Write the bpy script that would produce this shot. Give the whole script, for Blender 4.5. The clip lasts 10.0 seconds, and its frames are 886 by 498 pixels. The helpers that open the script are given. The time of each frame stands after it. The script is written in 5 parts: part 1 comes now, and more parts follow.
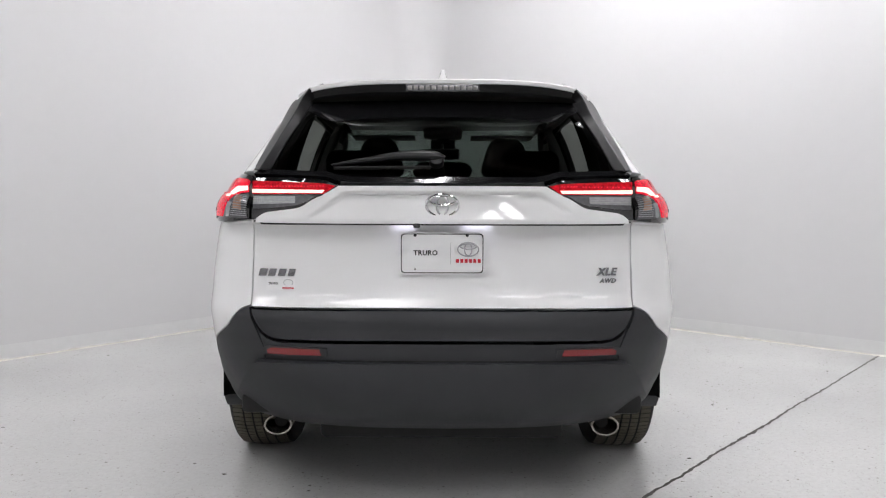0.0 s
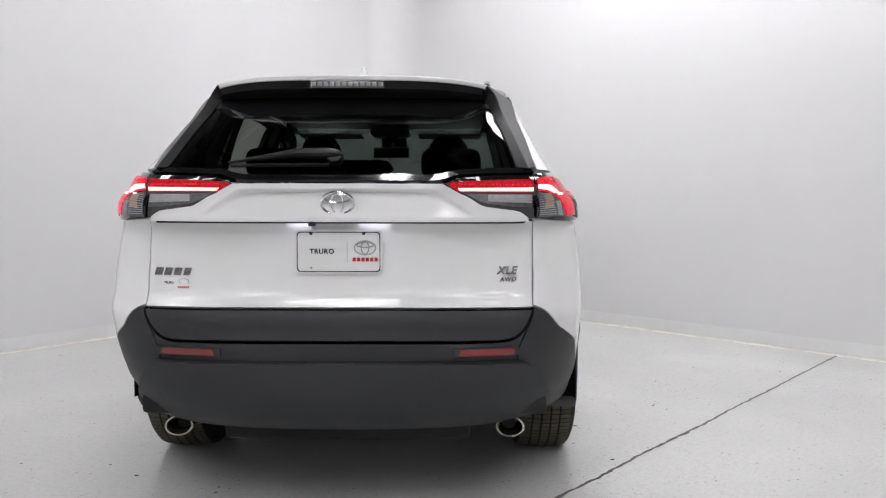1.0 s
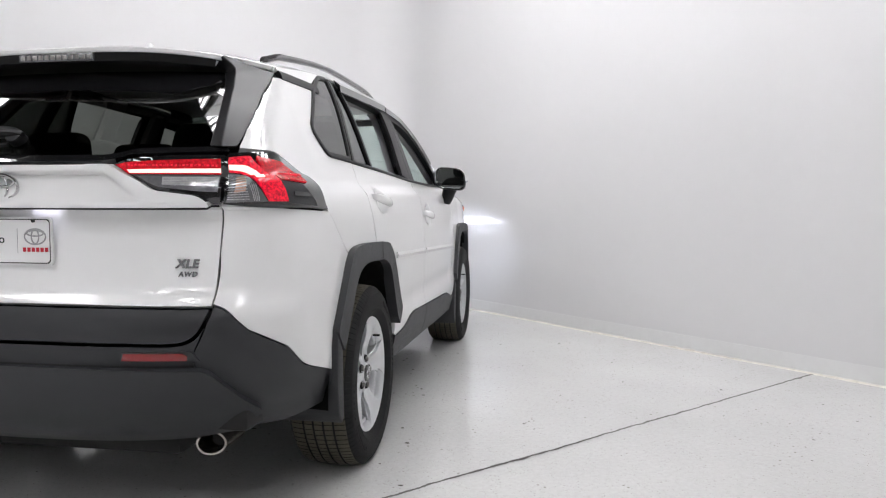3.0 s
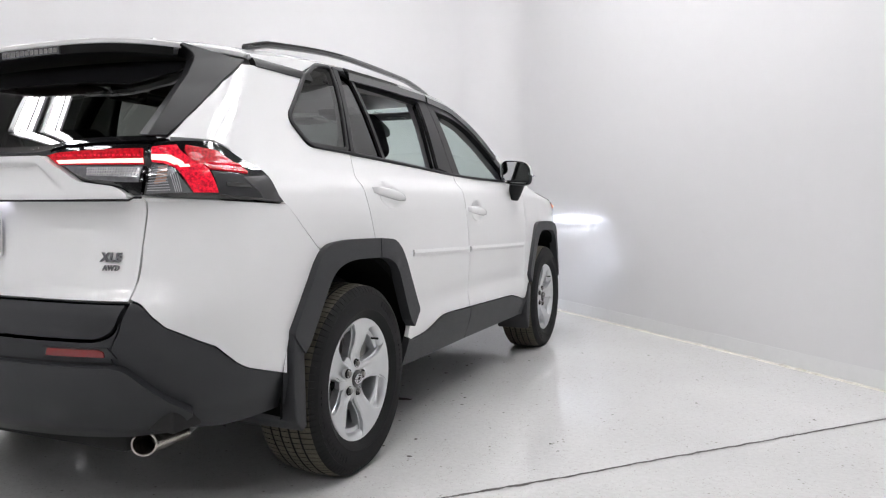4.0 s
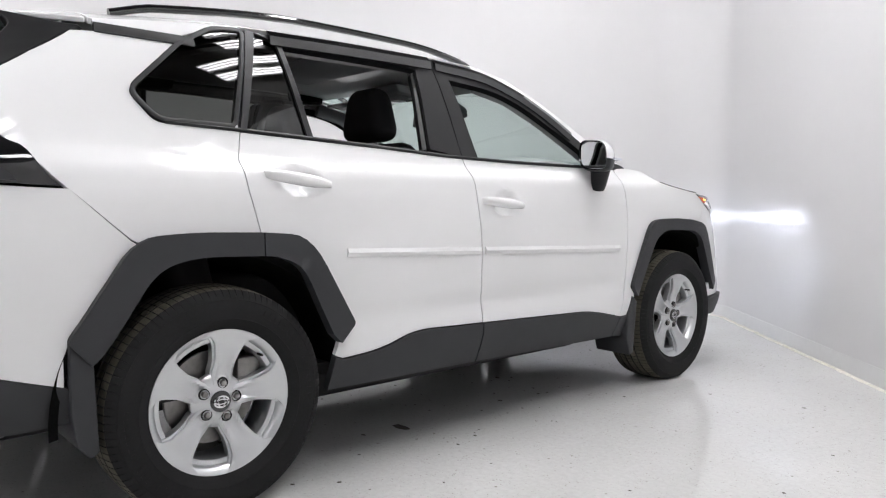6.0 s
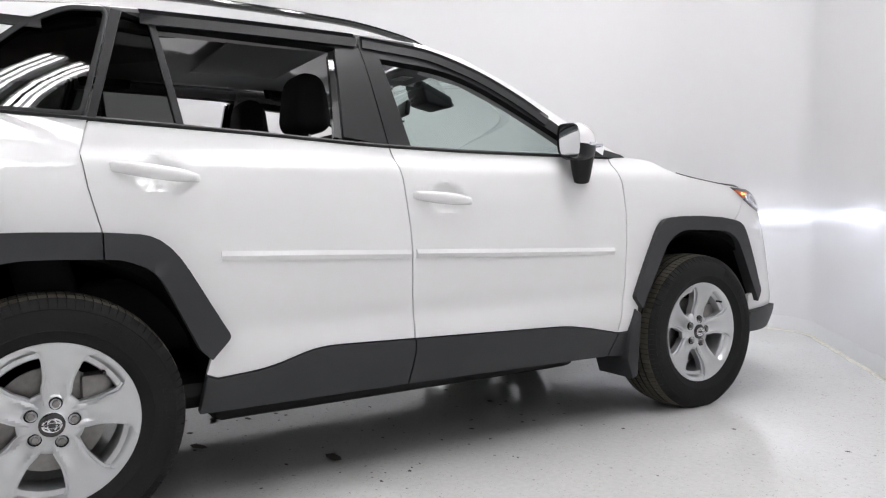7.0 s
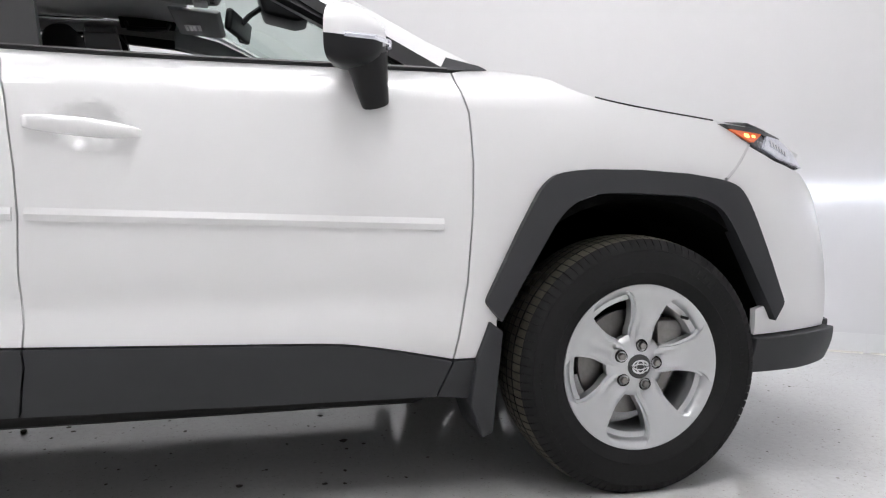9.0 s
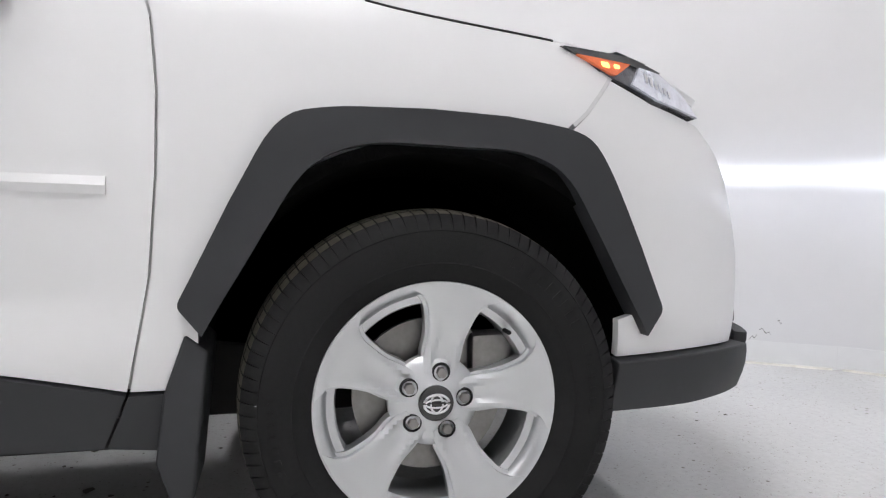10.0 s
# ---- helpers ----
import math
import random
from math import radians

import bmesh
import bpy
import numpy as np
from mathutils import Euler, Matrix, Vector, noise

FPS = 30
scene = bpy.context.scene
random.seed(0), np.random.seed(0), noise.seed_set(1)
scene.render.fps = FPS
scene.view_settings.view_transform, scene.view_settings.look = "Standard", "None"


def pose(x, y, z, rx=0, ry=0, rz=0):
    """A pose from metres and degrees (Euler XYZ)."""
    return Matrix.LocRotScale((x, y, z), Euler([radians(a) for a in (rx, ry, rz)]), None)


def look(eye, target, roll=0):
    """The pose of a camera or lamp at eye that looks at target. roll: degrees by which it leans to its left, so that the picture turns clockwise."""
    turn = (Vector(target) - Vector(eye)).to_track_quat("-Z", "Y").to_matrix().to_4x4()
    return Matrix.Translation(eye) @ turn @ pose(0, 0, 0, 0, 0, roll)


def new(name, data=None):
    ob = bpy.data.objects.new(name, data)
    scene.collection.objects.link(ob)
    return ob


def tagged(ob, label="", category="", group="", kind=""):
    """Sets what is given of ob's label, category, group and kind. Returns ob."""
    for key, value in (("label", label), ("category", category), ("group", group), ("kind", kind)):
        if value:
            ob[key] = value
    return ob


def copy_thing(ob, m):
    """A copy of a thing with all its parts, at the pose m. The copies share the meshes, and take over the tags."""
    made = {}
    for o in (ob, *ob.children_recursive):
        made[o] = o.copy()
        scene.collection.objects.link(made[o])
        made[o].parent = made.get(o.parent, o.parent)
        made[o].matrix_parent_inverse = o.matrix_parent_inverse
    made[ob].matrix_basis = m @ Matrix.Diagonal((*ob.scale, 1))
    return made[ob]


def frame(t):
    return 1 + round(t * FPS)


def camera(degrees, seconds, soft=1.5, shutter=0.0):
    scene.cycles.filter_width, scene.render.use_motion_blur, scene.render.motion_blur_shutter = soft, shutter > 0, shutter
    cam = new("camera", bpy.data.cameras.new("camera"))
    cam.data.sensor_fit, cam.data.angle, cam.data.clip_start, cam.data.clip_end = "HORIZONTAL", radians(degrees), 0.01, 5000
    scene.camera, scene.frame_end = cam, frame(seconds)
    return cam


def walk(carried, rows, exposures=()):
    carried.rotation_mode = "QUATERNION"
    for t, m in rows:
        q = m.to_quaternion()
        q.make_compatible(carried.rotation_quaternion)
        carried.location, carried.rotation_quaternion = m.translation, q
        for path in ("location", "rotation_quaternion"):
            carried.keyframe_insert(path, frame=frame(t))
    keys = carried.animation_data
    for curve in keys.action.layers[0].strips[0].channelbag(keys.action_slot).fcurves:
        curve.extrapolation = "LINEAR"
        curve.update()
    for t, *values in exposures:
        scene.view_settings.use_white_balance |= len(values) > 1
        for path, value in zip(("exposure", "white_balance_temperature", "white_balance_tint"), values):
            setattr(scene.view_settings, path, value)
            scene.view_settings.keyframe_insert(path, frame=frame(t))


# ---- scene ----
cam = camera(62.4, 10.0, soft=1.2)
PATH = [
    (0, (0.003, -3.378, 1.102), (0.003, -1.382, 0.976), 0.2),
    (0.5, (0.12, -3.349, 1.093), (0.112, -1.353, 0.967), 0.2),
    (1, (0.364, -3.341, 1.095), (0.353, -1.345, 0.969), 0.1),
    (1.5, (0.654, -3.285, 1.102), (0.646, -1.29, 0.958), 0.1),
    (2, (0.998, -3.196, 1.085), (0.959, -1.201, 0.952), 0.2),
    (2.5, (1.342, -3.057, 1.06), (1.177, -1.068, 0.933), 0.2),
    (3, (1.665, -2.863, 1.049), (1.336, -0.894, 0.922), 0.1),
    (3.2, (1.797, -2.782, 1.044), (1.393, -0.827, 0.918), 0.1),
    (4.5, (2.48, -2.119, 0.996), (1.458, -0.404, 0.874), -0.2),
    (5, (2.7, -1.767, 0.972), (1.469, -0.195, 0.855), -0.4),
    (5.5, (2.913, -1.397, 0.987), (1.54, 0.052, 0.86), -0.2),
    (6, (3.034, -1.004, 0.987), (1.552, 0.332, 0.856), 0.2),
    (6.2, (3.077, -0.842, 0.969), (1.553, 0.448, 0.849), -0.1),
    (7.5, (3.163, 0.348, 0.914), (1.362, 1.212, 0.813), -0.7),
    (8, (3.074, 0.797, 0.921), (1.198, 1.479, 0.795), -0.2),
    (8.5, (2.916, 1.268, 0.879), (0.988, 1.784, 0.751), -0.3),
    (9, (2.704, 1.684, 0.798), (0.764, 2.154, 0.682), -0.1),
    (9.5, (2.442, 2.07, 0.759), (0.499, 2.528, 0.634), 0.3),
    (10, (2.198, 2.402, 0.721), (0.25, 2.843, 0.605), 0.3),
]
walk(cam, [(t, look(eye, target, roll)) for t, eye, target, roll in PATH], exposures=[(0, -.10), (3, -.05), (5, .03), (7.5, .03), (10, .11)])

# ---- light ----
world = bpy.data.worlds.new("world")
scene.world = world
world.use_nodes = True
world.node_tree.nodes["Background"].inputs[0].default_value = (0.75, 0.78, 0.85, 1)
world.node_tree.nodes["Background"].inputs[1].default_value = 0.05
scene.view_settings.exposure = 0.0
LAMP = 28.2        # emission of the fluorescent tubes
BEAM = 90.0        # low beams, watts


# ---- materials ----
def mat(name, colour, rough=0.5, metal=0.0, coat=0.0, grain=0.0, scale=200.0, bump=0.0, bump_scale=None, emit=None, power=0.0, spec=0.5, stain=0.0, stain_scale=2.0, rough_var=0.0):
    m = bpy.data.materials.new(name)
    m.use_nodes = True
    nt = m.node_tree
    b = nt.nodes["Principled BSDF"]
    b.inputs["Base Color"].default_value = (*colour, 1)
    b.inputs["Roughness"].default_value = rough
    b.inputs["Metallic"].default_value = metal
    b.inputs["Coat Weight"].default_value = coat
    b.inputs["Coat Roughness"].default_value = 0.03
    b.inputs["Specular IOR Level"].default_value = spec
    if emit:
        b.inputs["Emission Color"].default_value = (*emit, 1)
        b.inputs["Emission Strength"].default_value = power
    geo = nt.nodes.new("ShaderNodeNewGeometry")

    def noise_tex(s, detail=4.0):
        n = nt.nodes.new("ShaderNodeTexNoise")
        n.inputs["Scale"].default_value = s
        n.inputs["Detail"].default_value = detail
        nt.links.new(geo.outputs["Position"], n.inputs["Vector"])
        return n.outputs["Fac"]

    def maths(op, a, v):
        n = nt.nodes.new("ShaderNodeMath")
        n.operation = op
        nt.links.new(a, n.inputs[0])
        if isinstance(v, (int, float)):
            n.inputs[1].default_value = v
        else:
            nt.links.new(v, n.inputs[1])
        return n.outputs[0]

    if grain or stain:
        total = None
        for amount, s in ((grain, scale), (stain, stain_scale)):
            if amount:
                v = maths("MULTIPLY", maths("SUBTRACT", noise_tex(s), 0.5), 2.0 * amount)
                total = v if total is None else maths("ADD", total, v)
        f = maths("ADD", total, 1.0)
        vm = nt.nodes.new("ShaderNodeVectorMath")
        vm.operation = "SCALE"
        vm.inputs[0].default_value = colour
        nt.links.new(f, vm.inputs["Scale"])
        nt.links.new(vm.outputs[0], b.inputs["Base Color"])
        if emit:
            nt.links.new(maths("MULTIPLY", f, power), b.inputs["Emission Strength"])
    if rough_var:
        nt.links.new(maths("ADD", maths("MULTIPLY", maths("SUBTRACT", noise_tex(stain_scale * 3), 0.5), 2 * rough_var), rough), b.inputs["Roughness"])
    if bump:
        bn = nt.nodes.new("ShaderNodeBump")
        bn.inputs["Strength"].default_value = bump
        bn.inputs["Distance"].default_value = 0.002
        nt.links.new(noise_tex(bump_scale or scale), bn.inputs["Height"])
        nt.links.new(bn.outputs[0], b.inputs["Normal"])
    return m


def pane(name, tint, base=0.05, rough=0.0):
    """Thin glass: tinted transparency under a Fresnel reflection."""
    m = bpy.data.materials.new(name)
    m.use_nodes = True
    nt = m.node_tree
    nt.nodes.remove(nt.nodes["Principled BSDF"])
    tr = nt.nodes.new("ShaderNodeBsdfTransparent")
    tr.inputs[0].default_value = (*tint, 1)
    gl = nt.nodes.new("ShaderNodeBsdfGlossy")
    gl.inputs["Roughness"].default_value = rough
    lw = nt.nodes.new("ShaderNodeLayerWeight")
    lw.inputs["Blend"].default_value = 0.5
    pw = nt.nodes.new("ShaderNodeMath")
    pw.operation = "POWER"
    nt.links.new(lw.outputs["Facing"], pw.inputs[0])
    pw.inputs[1].default_value = 4.0
    fr = nt.nodes.new("ShaderNodeMath")
    fr.operation = "MULTIPLY_ADD"
    nt.links.new(pw.outputs[0], fr.inputs[0])
    fr.inputs[1].default_value, fr.inputs[2].default_value = 0.94, base
    mx = nt.nodes.new("ShaderNodeMixShader")
    nt.links.new(fr.outputs[0], mx.inputs[0])
    nt.links.new(tr.outputs[0], mx.inputs[1])
    nt.links.new(gl.outputs[0], mx.inputs[2])
    nt.links.new(mx.outputs[0], nt.nodes["Material Output"].inputs["Surface"])
    return m


PAINT = mat("white_paint", (0.79, 0.79, 0.79), 0.6, spec=0.15, coat=1.0, grain=0.012, scale=900, stain=0.015, stain_scale=3, bump=0.006, bump_scale=60)
PLASTIC = mat("grained_black_plastic", (0.026, 0.027, 0.030), 0.55, grain=0.12, scale=600, stain=0.12, stain_scale=5, bump=0.25, bump_scale=900, spec=0.45, rough_var=0.06)
GLOSS = mat("gloss_black", (0.008, 0.008, 0.009), 0.08, coat=1.0, grain=0.05, scale=50)
SATIN = mat("satin_black_trim", (0.008, 0.008, 0.009), 0.40, spec=0.32, grain=0.1, scale=300, bump=0.05, bump_scale=500)
RUBBER = mat("tyre_rubber", (0.012, 0.012, 0.0122), 0.75, grain=0.25, scale=120, stain=0.25, stain_scale=9, bump=0.2, bump_scale=400, spec=0.22)
TREAD = mat("dusty_tread_rubber", (0.085, 0.078, 0.060), 0.85, grain=0.3, scale=150, stain=0.3, stain_scale=12, bump=0.4, bump_scale=350, spec=0.3)
ALLOY = mat("silver_alloy", (0.63, 0.64, 0.65), 0.30, metal=0.85, coat=0.25, grain=0.03, scale=700, stain=0.04, stain_scale=14)
BADGE = mat("dark_chrome", (0.26, 0.26, 0.27), 0.12, metal=1.0, grain=0.1, scale=60)
CHROME = mat("chrome", (0.72, 0.72, 0.73), 0.08, metal=1.0, grain=0.02, scale=40)
EXHAUST = mat("tarnished_exhaust_steel", (0.50, 0.47, 0.43), 0.24, metal=1.0, grain=0.12, scale=50, stain=0.2, stain_scale=18)
BLACKOUT = mat("black_spoiler_plastic", (0.006, 0.006, 0.006), 0.5, spec=0.18, grain=0.1, scale=200)
STEEL = mat("dull_steel", (0.28, 0.27, 0.26), 0.45, metal=0.9, grain=0.2, scale=60, stain=0.2, stain_scale=15)
DARK = mat("underbody_black", (0.012, 0.012, 0.012), 0.8, grain=0.3, scale=40, bump=0.3, bump_scale=120)
SEAM = mat("painted_door_jamb", (0.62, 0.62, 0.62), 0.7, grain=0.1, scale=60)
LINER = mat("wheel_liner_felt", (0.010, 0.010, 0.010), 0.95, grain=0.4, scale=90, bump=0.5, bump_scale=150, spec=0.05)
CLOTH = mat("black_seat_cloth", (0.016, 0.016, 0.018), 0.9, grain=0.3, scale=500, bump=0.4, bump_scale=900, spec=0.3)
TRIMGREY = mat("grey_cabin_trim", (0.34, 0.34, 0.345), 0.7, grain=0.1, scale=300, bump=0.1, bump_scale=500)
HEADLINER = mat("headliner_felt", (0.34, 0.33, 0.33), 0.95, grain=0.15, scale=400, bump=0.3, bump_scale=700, spec=0.2)
RED = mat("red_lens", (0.16, 0.001, 0.004), 0.22, spec=0.2, coat=0.35, grain=1.3, scale=130, bump=0.7, bump_scale=220, emit=(1.0, 0.003, 0.02), power=0.34)
RED_LIT = mat("lit_red_lens", (0.20, 0.002, 0.008), 0.2, spec=0.2, coat=0.4, grain=1.3, scale=130, bump=0.8, bump_scale=200, emit=(1.0, 0.012, 0.045), power=0.62)
LIGHT_BAR = mat("lit_light_guide", (0.9, 0.3, 0.3), 0.2, emit=(1.0, 0.66, 0.60), power=1.35)
REFLECTOR = mat("red_reflector", (0.22, 0.006, 0.010), 0.2, coat=0.8, grain=0.3, scale=350, bump=0.6, bump_scale=500)
CLEAR = mat("smoked_clear_lens", (0.14, 0.14, 0.15), 0.12, metal=0.5, coat=1.0, grain=0.45, scale=70, bump=0.8, bump_scale=140)
AMBER = mat("amber_lens", (0.55, 0.10, 0.03), 0.15, coat=1.0, grain=0.2, scale=160, emit=(1.0, 0.22, 0.05), power=0.15)
AMBER_LIT = mat("lit_amber_bulb", (0.9, 0.35, 0.1), 0.2, emit=(1.0, 0.45, 0.12), power=2.5)
BULB = mat("brake_bulb_tint", (0.26, 0.13, 0.085), 0.3, grain=0.4, scale=160, coat=1.0)
LAMPGLASS = mat("headlamp_reflector", (0.62, 0.63, 0.68), 0.12, metal=0.7, coat=1.0, grain=0.3, scale=60, bump=0.6, bump_scale=90, emit=(0.85, 0.88, 1.0), power=0.18)
RIBS = mat("ribbed_clear_lens", (0.62, 0.62, 0.64), 0.15, metal=0.6, coat=0.8, grain=0.3, scale=90)
PLATE = mat("white_plate", (0.78, 0.78, 0.78), 0.35, coat=0.3, grain=0.02, scale=200)
INK = mat("black_ink", (0.01, 0.01, 0.01), 0.5)
INK_RED = mat("red_ink", (0.55, 0.02, 0.04), 0.5)
INK_GREY = mat("grey_ink", (0.35, 0.35, 0.36), 0.35, metal=0.4)
MIRROR = mat("mirror_glass", (0.85, 0.87, 0.88), 0.02, metal=1.0)
TINT = pane("privacy_glass", (0.10, 0.105, 0.10))
REARGLASS = pane("rear_privacy_glass", (0.115, 0.125, 0.115))
SHIELD = pane("green_tinted_glass", (0.64, 0.75, 0.715))
WALLPAINT = mat("white_wall_paint", (0.655, 0.65, 0.655), 0.5, grain=0.012, scale=14, stain=0.02, stain_scale=0.6, bump=0.12, bump_scale=45, rough_var=0.08, spec=0.32)
BASEPAINT = mat("white_base_paint", (0.70, 0.70, 0.70), 0.45, grain=0.04, scale=20, stain=0.04, stain_scale=3, bump=0.2, bump_scale=70)
CAULK = mat("yellowed_caulk", (0.54, 0.52, 0.47), 0.7, grain=0.35, scale=40, stain=0.2, stain_scale=9, bump=0.5, bump_scale=90)
CEILDARK = mat("dark_ceiling_deck", (0.055, 0.052, 0.048), 0.8, grain=0.2, scale=6, stain=0.2, stain_scale=1)
BEAMSTEEL = mat("dark_roof_steel", (0.07, 0.065, 0.06), 0.6, metal=0.3, grain=0.2, scale=10)
UPPER = mat("dark_upper_cladding", (0.09, 0.088, 0.085), 0.75, grain=0.15, scale=4)
TUBE = mat("lit_tube", (0.9, 0.9, 0.9), 0.5, emit=(0.985, 0.975, 1.0), power=LAMP)
HOUSING = mat("white_lamp_housing", (0.7, 0.7, 0.7), 0.5, grain=0.03, scale=30)
CRACK = mat("crack_dirt", (0.10, 0.095, 0.088), 0.95, grain=0.6, scale=60, stain=0.3, stain_scale=9, bump=0.6, bump_scale=120)
DEBRIS = mat("floor_grit", (0.07, 0.062, 0.052), 0.95, grain=0.5, scale=90)


def floor_material():
    m = mat("grey_epoxy_floor", (0.56, 0.56, 0.555), 0.22, spec=0.5)
    nt = m.node_tree
    b = nt.nodes["Principled BSDF"]
    geo = nt.nodes.new("ShaderNodeNewGeometry")

    def tex(kind, s, **kw):
        n = nt.nodes.new(kind)
        n.inputs["Scale"].default_value = s
        for k, v in kw.items():
            n.inputs[k].default_value = v
        nt.links.new(geo.outputs["Position"], n.inputs["Vector"])
        return n

    def ramp(src, stops):
        r = nt.nodes.new("ShaderNodeValToRGB")
        e = r.color_ramp.elements
        e[0].position, e[0].color = stops[0][0], (*stops[0][1], 1)
        e[1].position, e[1].color = stops[1][0], (*stops[1][1], 1)
        nt.links.new(src, r.inputs[0])
        return r.outputs[0]

    def mix(kind, fac, a, c):
        n = nt.nodes.new("ShaderNodeMix")
        n.data_type, n.blend_type = "RGBA", kind
        if isinstance(fac, float):
            n.inputs[0].default_value = fac
        else:
            nt.links.new(fac, n.inputs[0])
        nt.links.new(a, n.inputs[6])
        if isinstance(c, tuple):
            n.inputs[7].default_value = (*c, 1)
        else:
            nt.links.new(c, n.inputs[7])
        return n.outputs[2]

    base = ramp(tex("ShaderNodeTexNoise", 0.9, Detail=5.0).outputs["Fac"], ((0.3, (0.51, 0.51, 0.50)), (0.7, (0.58, 0.58, 0.57))))
    fine = ramp(tex("ShaderNodeTexNoise", 48, Detail=7.0, Roughness=0.65).outputs["Fac"], ((0.32, (0.93, 0.93, 0.925)), (0.62, (1.02, 1.02, 1.02))))
    col = mix("MULTIPLY", 1.0, base, fine)
    # chips and grit in three sizes
    for s, width, rare, tone in ((130, 0.16, 0.56, (0.34, 0.32, 0.29)), (60, 0.13, 0.55, (0.30, 0.28, 0.25)), (24, 0.10, 0.60, (0.22, 0.20, 0.175)), (8, 0.035, 0.66, (0.28, 0.26, 0.22))):
        v = tex("ShaderNodeTexVoronoi", s)
        spot = ramp(v.outputs["Distance"], ((width * 0.6, (1, 1, 1)), (width * 1.6, (0, 0, 0))))
        pick = ramp(tex("ShaderNodeTexNoise", s * 0.23, Detail=3.0).outputs["Fac"], ((rare - 0.07, (0, 0, 0)), (rare, (1, 1, 1))))
        col = mix("MIX", mix("MULTIPLY", 1.0, spot, pick), col, tone)
    nt.links.new(col, b.inputs["Base Color"])
    rr = ramp(tex("ShaderNodeTexNoise", 2.2, Detail=6.0).outputs["Fac"], ((0.25, (0.07, 0.07, 0.07)), (0.75, (0.17, 0.17, 0.17))))
    nt.links.new(rr, b.inputs["Roughness"])
    bn = nt.nodes.new("ShaderNodeBump")
    bn.inputs["Strength"].default_value = 0.07
    bn.inputs["Distance"].default_value = 0.004
    nt.links.new(tex("ShaderNodeTexNoise", 16, Detail=5.0).outputs["Fac"], bn.inputs["Height"])
    nt.links.new(bn.outputs[0], b.inputs["Normal"])
    return m


FLOOR = floor_material()


# ---- mesh helpers ----
def finish(name, bm, material, parent=None, label="", sharp=32):
    me = bpy.data.meshes.new(name)
    bm.to_mesh(me)
    bm.free()
    me.materials.append(material)
    me.shade_smooth()
    me.set_sharp_from_angle(angle=radians(sharp))
    ob = new(name, me)
    if parent:
        ob.parent = parent
    return tagged(ob, label)


def part(name, bm, material, parent, label="", sharp=32):
    return finish(name, bm, material, parent, label, sharp)


def other_side(ob, parent=None):
    """The same part on the left side of the vehicle, with its sub-parts."""
    me = ob.data.copy()
    me.transform(Matrix.Diagonal((-1, 1, 1, 1)))
    me.flip_normals()
    o = new(ob.name.split(".")[0], me)
    o.parent = parent or ob.parent
    if "label" in ob:
        o["label"] = ob["label"]
    for md in ob.modifiers:
        if md.type == "BEVEL":
            soften(o, md.width, md.segments)
    for c in ob.children:
        other_side(c, o)
    return o


def pair(name, bm, material, parent, label="", sharp=32, soft=0.0):
    ob = part(name, bm, material, parent, label, sharp)
    if soft:
        soften(ob, soft)
    other_side(ob)
    return ob


def soften(ob, width, segments=2):
    md = ob.modifiers.new("bevel", "BEVEL")
    md.width, md.segments, md.limit_method, md.angle_limit = width, segments, "ANGLE", radians(40)
    md.harden_normals = False
    return ob


def box(x0, x1, y0, y1, z0, z1, bevel=0.0, seg=2):
    bm = bmesh.new()
    bmesh.ops.create_cube(bm, size=1, matrix=Matrix.Translation(((x0 + x1) / 2, (y0 + y1) / 2, (z0 + z1) / 2)) @ Matrix.Diagonal((x1 - x0, y1 - y0, z1 - z0, 1)))
    if bevel:
        bmesh.ops.bevel(bm, geom=bm.edges[:], offset=bevel, segments=seg, affect="EDGES", profile=0.5)
    return bm


def cyl(r, depth, m, seg=24, r2=None, bevel=0.0):
    bm = bmesh.new()
    bmesh.ops.create_cone(bm, cap_ends=True, segments=seg, radius1=r, radius2=r if r2 is None else r2, depth=depth, matrix=m)
    if bevel:
        bmesh.ops.bevel(bm, geom=[e for e in bm.edges if len(e.link_faces) == 2 and e.calc_face_angle() > 1.0], offset=bevel, segments=2, affect="EDGES", profile=0.5)
    return bm


def join(*bms):
    out = bmesh.new()
    for b in bms:
        me = bpy.data.meshes.new("tmp")
        b.to_mesh(me)
        b.free()
        out.from_mesh(me)
        bpy.data.meshes.remove(me)
    return out


def tube(points, r, seg=10, flat=1.0, closed=False, radii=None):
    """A round or flattened bar along a line of points."""
    bm = bmesh.new()
    pts = [Vector(p) for p in points]
    n = len(pts)
    rows = []
    for i, p in enumerate(pts):
        a = pts[(i - 1) % n] if closed or i else pts[0]
        c = pts[(i + 1) % n] if closed or i < n - 1 else pts[-1]
        d = (c - a).normalized()
        side = d.cross(Vector((0, 0, 1)))
        side = side.normalized() if side.length > 0.05 else Vector((1, 0, 0))
        up = side.cross(d).normalized()
        rr = radii[i] if radii else r
        rows.append([bm.verts.new(p + side * math.cos(k * math.tau / seg) * rr + up * math.sin(k * math.tau / seg) * rr * flat) for k in range(seg)])
    for i in range(n if closed else n - 1):
        a, c = rows[i], rows[(i + 1) % n]
        for k in range(seg):
            bm.faces.new((a[k], a[(k + 1) % seg], c[(k + 1) % seg], c[k]))
    if not closed:
        bm.faces.new(rows[0][::-1])
        bm.faces.new(rows[-1])
    bmesh.ops.recalc_face_normals(bm, faces=bm.faces)
    return bm


